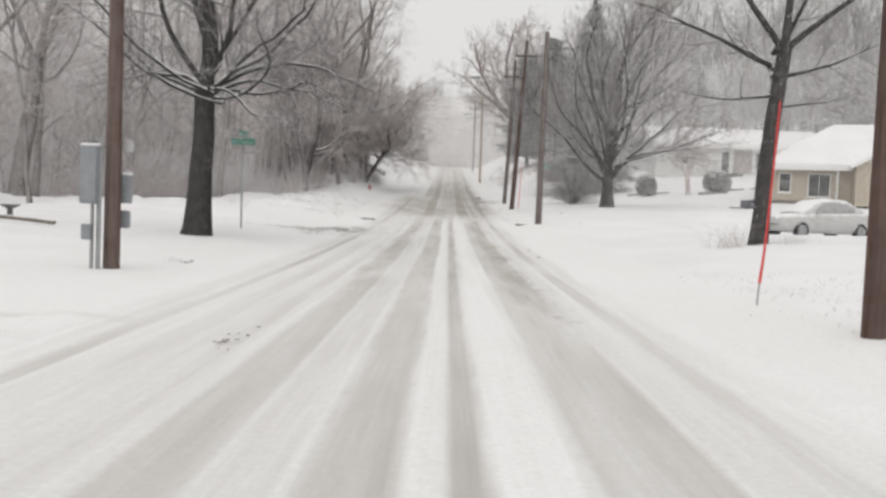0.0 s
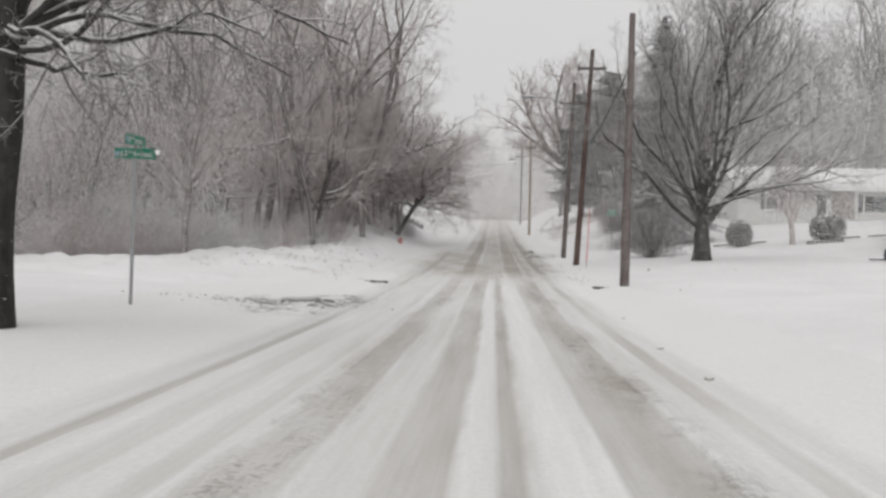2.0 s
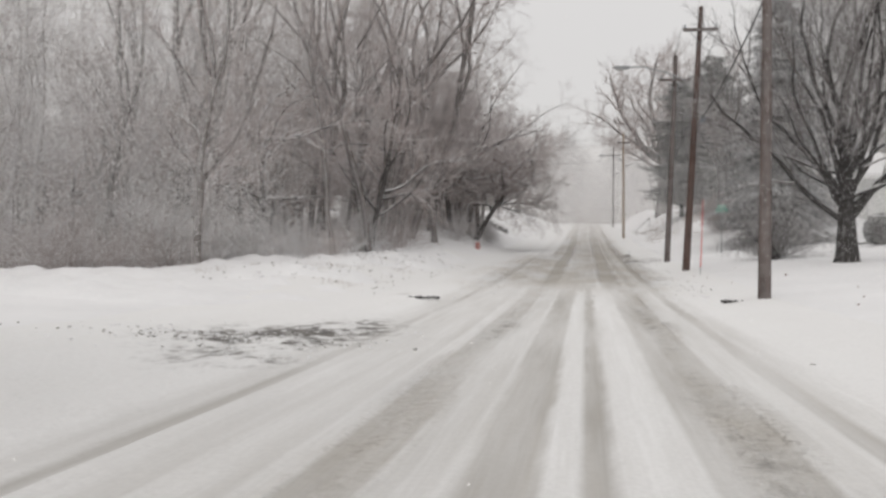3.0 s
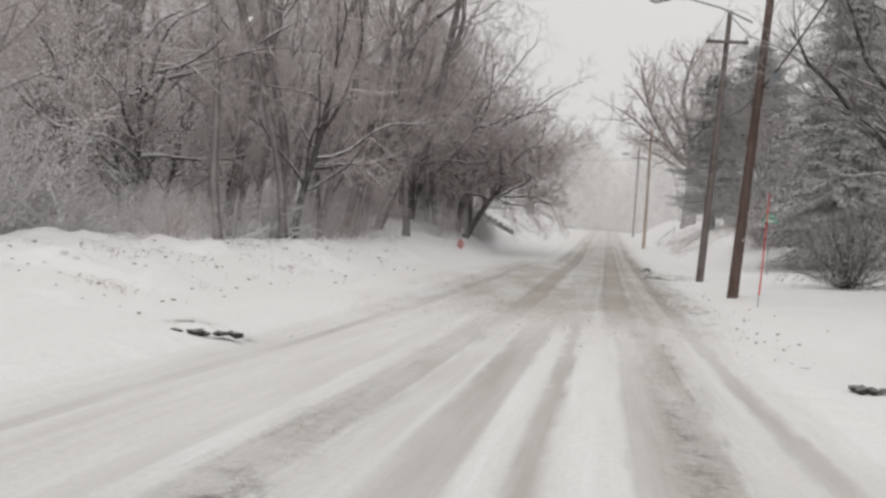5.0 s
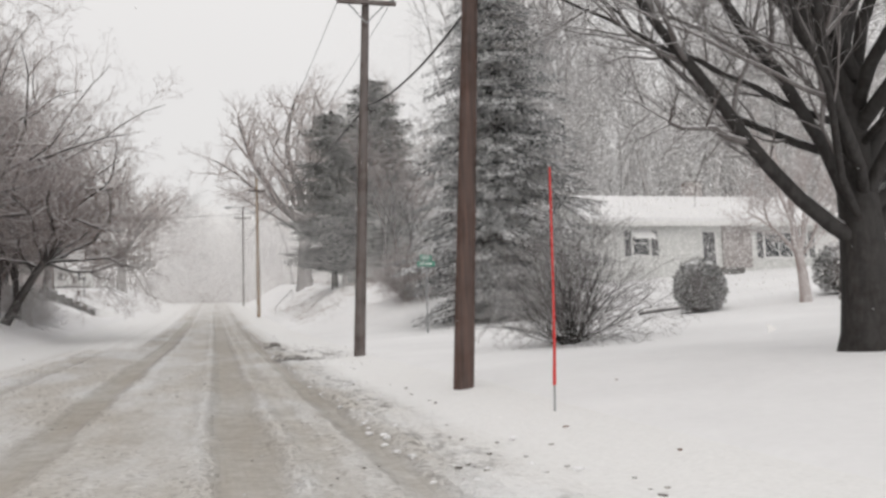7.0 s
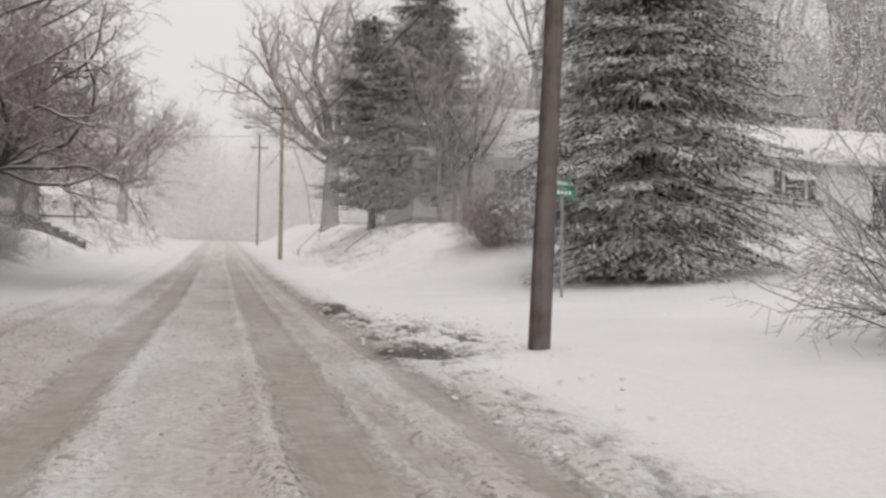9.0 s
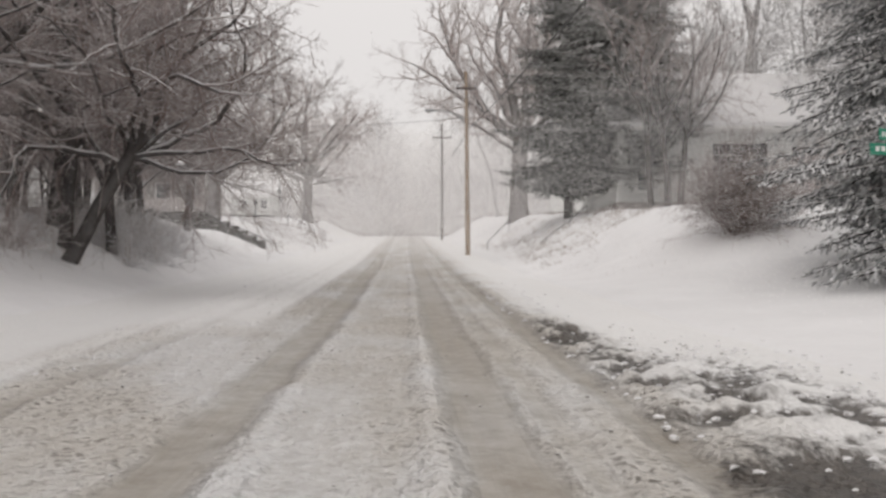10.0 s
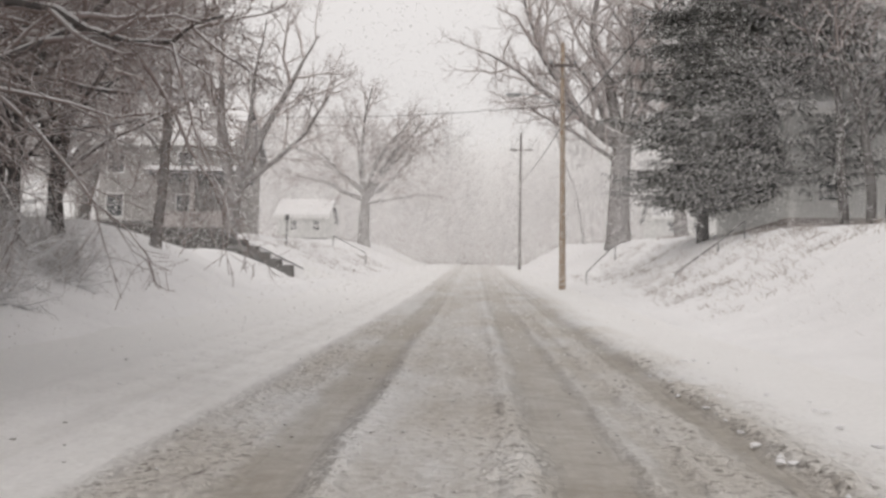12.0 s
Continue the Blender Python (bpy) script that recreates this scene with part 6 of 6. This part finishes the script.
for k, (xa, zt) in enumerate(tops):
    part("step_block", boxed(xa - 0.55, xa, 0, 0.32, 3.6, zt, 0.02), CONCRETE, W)
part("wall_block", boxed(-7.15, -3.653, 0.0, 0.32, 4.0, 7.12, 0.02), CONCRETE, W)
part("wall_block", boxed(-10.2, -7.153, 0.0, 0.32, 4.0, 7.4, 0.02), CONCRETE, W)


def hand_rail(points, label, post=0.9):
    x, y, z = points[0]
    ob = thing("hand_rail", x, y, z, label, "hand rail", "hand rails on the banks")
    t = Tubes()
    t.tube([(a - x, b - y, c - z) for a, b, c in points], [0.026] * len(points), 8)
    part("rail", t, DARK_TRIM, ob)
    for a, b, c in points:
        p = Tubes()
        p.tube([(a - x, b - y, c - z + 0.01), (a - x, b - y, c - z - post)], [0.022, 0.022], 8)
        part("post", p, DARK_TRIM, ob)


hand_rail(((7.34, 112.9, 4.9), (8.75, 112.5, 6.0), (9.6, 112.2, 6.75)), "thin dark hand rail up the bank", 0.85)
hand_rail(((5.6, 125.0, 5.45), (7.0, 125.0, 6.85)), "thin dark hand rail on the far bank", 0.8)
hand_rail(((-9.6, 121.2, 5.6), (-11.4, 121.5, 6.9), (-13.0, 121.8, 7.6)), "thin rail beside the stepped wall", 0.7)
hand_rail(((-7.0, 140.0, 7.2), (-9.15, 140.0, 8.3)), "short dark hand rail in the snow", 0.8)

# lamp post before the far garden
lp = thing("garden_lamp", -9.9, 128.5, ground_z(-9.9, 128.5), "small dark garden lamp post", "lamp post")
part("post", cylinder(bmesh.new(), 0.04, 0.035, -0.1, 1.35, 10), DARK_TRIM, lp)
part("lantern", boxed(-0.11, 0.11, -0.11, 0.11, 1.352, 1.65, 0.03), DARK_TRIM, lp)


def cable(points, r, sag, label):
    """One cable through the points, sagging between them."""
    t = []
    for (a, b) in zip(points, points[1:]):
        for f in np.linspace(0, 1, 12):
            t.append(np.array(a) * (1 - f) + np.array(b) * f - np.array((0, 0, sag * 4 * f * (1 - f))))
    tb = Tubes()
    tb.tube(t, [r] * len(t), 6)
    return tagged(part("cable", tb, CABLE), label, "cable", "overhead cables")


zb, zc, zd, ze, za = (ground_z(x, y) for x, y in ((4.04, 58.86), (4.24, 69.94), (4.04, 120.73), (4.18, 163.6), (4.26, 43.57)))
cable(((4.42, 43.4, za + 7.6), (4.42, 58.75, zb + 5.8), (4.55, 69.85, zc + 6.6), (4.1, 120.6, zd + 7.6), (4.2, 163.5, ze + 8.0)), 0.022, 0.3, "thick black communication cable between poles")
for dx in (-0.7, 0.75):
    cable(((4.55 + dx, 58.75, zb + 9.8), (4.6 + dx, 69.8, zc + 9.6), (4.05 + dx * 0.8, 120.6, zd + 10.2), (4.18 + dx, 163.5, ze + 11.1)), 0.008, 0.5, "thin power line on the crossarms")
cable(((4.0, 120.6, zd + 8.3), (-14.0, 125.0, zd + 8.6)), 0.012, 0.35, "thin service wire across the road")
ins = thing("cable_clamp", 4.46, 57.2, zb + 5.75, "grey cable clamp hanging on the cable", "cable clamp")
part("housing", boxed(-0.09, 0.09, -0.3, 0.3, -0.1, 0.12, 0.05), CABINET, ins)

# ---- small things in the snow ----
rng = np.random.default_rng(77)


def tufts(name, centre, spread, count, h, mat, label, lean=0.35, r=0.004):
    """Dry stalks standing out of the snow."""
    t = Tubes()
    n = count
    p = np.stack([rng.normal(centre[0], spread[0], n), rng.normal(centre[1], spread[1], n), np.zeros(n)], 1)
    p[:, 2] = land(p[:, 0], p[:, 1]) + 0.10 * fbm(p[:, 0], p[:, 1], 5.0, 3, 3) - 0.02
    d = np.stack([rng.normal(0, lean, n), rng.normal(0, lean, n), np.ones(n)], 1) * (h * rng.uniform(0.4, 1.2, n))[:, None]
    bend = d.copy()
    bend[:, 2] *= 0.8
    bend[:, 0] *= 1.6
    t.many(np.stack([p, p + d * 0.55, p + bend], 1), np.stack([np.full(n, r), np.full(n, r * 0.8), np.full(n, r * 0.5)], 1), 3)
    return tagged(part(name, t, mat), label, "dry grass", kind="stuff")


tufts("dry_stalks", (7.4, 24.3), (0.28, 0.25), 60, 0.75, STALK, "dry garden stalks beside the tree")
tufts("dry_stalks", (8.9, 24.2), (0.35, 0.2), 40, 0.45, STALK, "dry garden stalks beside the tree")
tufts("grass_stubble", (5.6, 13.0), (0.8, 2.6), 260, 0.07, STALK, "grass tips poking through thin snow")
tufts("grass_stubble", (6.0, 9.6), (1.2, 0.8), 110, 0.07, STALK, "grass tips poking through thin snow")
tufts("grass_stubble", (7.6, 104.0), (0.9, 7.0), 900, 0.16, STALK, "dry grass showing on the snowy bank")
tufts("grass_stubble", (-8.2, 130.0), (0.9, 8.0), 700, 0.2, STALK, "dry grass showing on the snowy bank")
for bx0, bx1, by0, by1, count in ((6.0, 11.0, 100.0, 134.0, 170), (-11.5, -6.2, 124.0, 150.0, 70)):
    for i in range(count):
        tufts("grass_tuft", (rng.uniform(bx0, bx1), rng.uniform(by0, by1)), (0.22, 0.16), 22, rng.uniform(0.18, 0.36), STALK, "tuft of dry brown grass poking through the bank's snow", 0.6, 0.008)
tufts("weed_stems", (-8.3, 95.0), (0.6, 4.0), 160, 0.5, STALK, "dry weeds rimed with snow at the wood's edge", 0.3, 0.005)
tufts("weed_stems", (-9.0, 88.0), (0.8, 4.0), 160, 0.45, STALK, "dry weeds rimed with snow at the wood's edge", 0.3, 0.005)
tufts("weed_stems", (-10.5, 53.0), (3.0, 3.0), 320, 0.25, STALK, "dry weeds on the snowy bank")


def clods(name, spots, mat, label, lift=0.05):
    """Lumps lying on the snow: x, y, size."""
    bm = bmesh.new()
    for x, y, s in spots:
        made = bmesh.ops.create_icosphere(bm, subdivisions=1, radius=s, matrix=Matrix.Translation((x, y, ground_z(x, y) + lift)) @ Matrix.Rotation(rng.uniform(0, 6), 4, "Z") @ Matrix.Diagonal((1.4, 1, 0.55, 1)))
        for v in made["verts"]:
            v.co += Vector(rng.normal(0, s * 0.13, 3))
    return tagged(part(name, bm, mat), label, "snow clods", kind="stuff")


clods("slush_clods", [(rng.normal(-1.86, 0.06), 8.1 + rng.normal(0, 0.4), rng.uniform(0.01, 0.024)) for i in range(14)] + [(2.3, 23.0, 0.05), (2.33, 26.1, 0.045), (2.6, 31.5, 0.06)], CLOD, "dark clods of slush on the road")
clods("dirt_clods", [(rng.normal(-4.9, 1.1), rng.normal(32.6, 0.45), rng.uniform(0.008, 0.028)) for i in range(130)], CLOD, "dirty slush lumps at the side street")
clods("dirt_clods", [(rng.normal(3.2, 0.4), rng.normal(73.5, 2.4), rng.uniform(0.006, 0.02)) for i in range(150)], CLOD, "dirty slush lumps at the side street")
clods("slush_clods", [(2.4 + abs(rng.normal(0, 0.5)), rng.choice((47.5, 50.0, 53.5, 60.0)) + rng.normal(0, 1.2), rng.uniform(0.01, 0.028)) for i in range(110)], CLOD, "small dirty lumps along the road edge")
clods("leaf_litter", [(rng.uniform(3.4, 9.0), rng.uniform(36, 60), rng.uniform(0.012, 0.03)) for i in range(10)] + [(6.26, 51.0, 0.05)], DEAD_LEAF, "dead leaves lying on the lawn snow")
clods("dark_hole", [(rng.normal(3.42, 0.1), rng.normal(42.7, 0.06), rng.uniform(0.03, 0.09)) for i in range(10)] + [(3.25, 42.7, 0.03), (3.62, 42.75, 0.03)], HOLE_DARK, "near-black lumps put in for a dark hole in the snow")
clods("dark_hole", [(-3.85 + 0.045 * i + rng.normal(0, 0.02), 41.72 + 0.02 * i + rng.normal(0, 0.05), rng.uniform(0.03, 0.075)) for i in range(12)], HOLE_DARK, "near-black lumps put in for a dark hollow in the ploughed bank", 0.15)
clods("snow_lumps", [(rng.uniform(-9.5, -6.2), rng.uniform(44, 66), rng.uniform(0.02, 0.07)) for i in range(120)] + [(-5.2, 17.8, 0.16), (-5.0, 18.0, 0.12), (-4.9, 17.6, 0.09)], FRESH, "lumps of ploughed snow on the bank")
clods("dirt_clods", [(rng.uniform(-10, -5.0), rng.uniform(43, 60), rng.uniform(0.012, 0.035)) for i in range(150)], CLOD, "specks of dirt in the ploughed bank", 0.08)
for i in range(26):
    tufts("weed_stems", (rng.uniform(-13, -5.6), rng.uniform(44.5, 52)), (0.14, 0.12), 12, rng.uniform(0.1, 0.24), STALK, "small dry weed showing through the ploughed bank", 0.5, 0.005)
clods("snow_lumps", [(rng.normal(3.5, 0.6), rng.normal(73.2, 2.0), rng.uniform(0.01, 0.035)) for i in range(280)], FRESH, "broken lumps of snow at the side street")
clods("snow_lumps", [(rng.normal(-4.9, 1.2), rng.normal(32.8, 0.8), rng.uniform(0.01, 0.03)) for i in range(160)], FRESH, "broken lumps of snow at the side street")
clods("snow_lumps", [(2.1 + abs(rng.normal(0, 0.6)), rng.uniform(43, 92), rng.uniform(0.012, 0.04)) for i in range(420)], FRESH, "crumbled snow along the road edge")
clods("snow_lumps", [(-3.1 - abs(rng.normal(0, 0.5)), rng.uniform(43, 92), rng.uniform(0.012, 0.035)) for i in range(240)], FRESH, "crumbled snow along the road edge")
clods("slush_clods", [(rng.uniform(-3.0, 2.2), rng.uniform(44, 95), rng.uniform(0.006, 0.016)) for i in range(420)], CLOD, "dark crumbs of slush on the road")

# ---- the snowfall ----
def flake_material():
    """White flakes that pass on as much light as they throw back."""
    m = bpy.data.materials.new("snowflake")
    m.use_nodes = True
    n, l = m.node_tree.nodes, m.node_tree.links
    n.clear()
    out, both = n.new("ShaderNodeOutputMaterial"), n.new("ShaderNodeMixShader")
    d, t = n.new("ShaderNodeBsdfDiffuse"), n.new("ShaderNodeBsdfTranslucent")
    d.inputs["Color"].default_value = t.inputs["Color"].default_value = (0.985, 0.978, 0.972, 1)
    l.new(d.outputs[0], both.inputs[1])
    l.new(t.outputs[0], both.inputs[2])
    l.new(both.outputs[0], out.inputs["Surface"])
    return m


FLAKE = flake_material()


def snowfall(name, x, y, top, per, size, seed):
    """Flakes in the air, per cubic metre, from the ground up."""
    r = np.random.default_rng(seed)
    n = int((x[1] - x[0]) * (y[1] - y[0]) * top * per)
    c = np.stack([r.uniform(*x, n), r.uniform(*y, n), r.uniform(0.3, top, n)], 1)
    c[:, 2] += land(c[:, 0], c[:, 1])
    a = r.normal(0, 1, (n, 3))
    a /= np.linalg.norm(a, axis=1)[:, None]
    b = np.cross(a, r.normal(0, 1, (n, 3)))
    b /= np.linalg.norm(b, axis=1)[:, None]
    s = size * r.uniform(0.35, 0.65, n)[:, None]
    b = np.cross(a, b)
    v = np.stack([c - a * s, c + a * s * 0.6 + b * s * 1.1, c + a * s * 0.6 - b * s * 1.1], 1).reshape(-1, 3)
    me = bpy.data.meshes.new(name)
    me.vertices.add(3 * n)
    me.vertices.foreach_set("co", v.astype(np.float32).ravel())
    me.loops.add(3 * n)
    me.loops.foreach_set("vertex_index", np.arange(3 * n, dtype=np.int32))
    me.polygons.add(n)
    me.polygons.foreach_set("loop_start", np.arange(n, dtype=np.int32) * 3)
    me.polygons.foreach_set("loop_total", np.full(n, 3, np.int32))
    me.update(calc_edges=True)
    ob = part(name, me, FLAKE)
    return tagged(ob, "white snowflakes drifting thickly in the air", "snowfall", kind="stuff")


snowfall("snowfall", (-24, 28), (106, 130), 6.0, 30.0, 0.026, 1)
snowfall("snowfall", (-40, 42), (130, 160), 8.0, 10.0, 0.052, 6)
snowfall("snowfall", (-42, 44), (160, 200), 13.0, 6.0, 0.085, 12)
snowfall("snowfall", (-30, 30), (176, 200), 14.0, 8.0, 0.11, 9)
snowfall("snowfall", (-46, -14), (50, 106), 15.0, 12.0, 0.055, 2)
snowfall("snowfall", (15, 42), (64, 106), 11.0, 8.0, 0.062, 3)
snowfall("snowfall", (-40, -10), (45, 57), 14.0, 80.0, 0.033, 8)
snowfall("snowfall", (-16, -7), (82, 104), 8.0, 6.0, 0.03, 7)
snowfall("snowfall", (-7, 12), (88, 106), 6.0, 40.0, 0.019, 5)
snowfall("snowfall", (3.8, 16), (18, 46), 8.0, 75.0, 0.014, 10)
snowfall("snowfall", (-28, -6), (22, 43), 8.0, 34.0, 0.014, 11)
snowfall("snowfall", (5.2, 16), (62, 106), 14.0, 44.0, 0.019, 13)
snowfall("snowfall", (-12, 13), (6, 96), 7.0, 0.4, 0.012, 4)
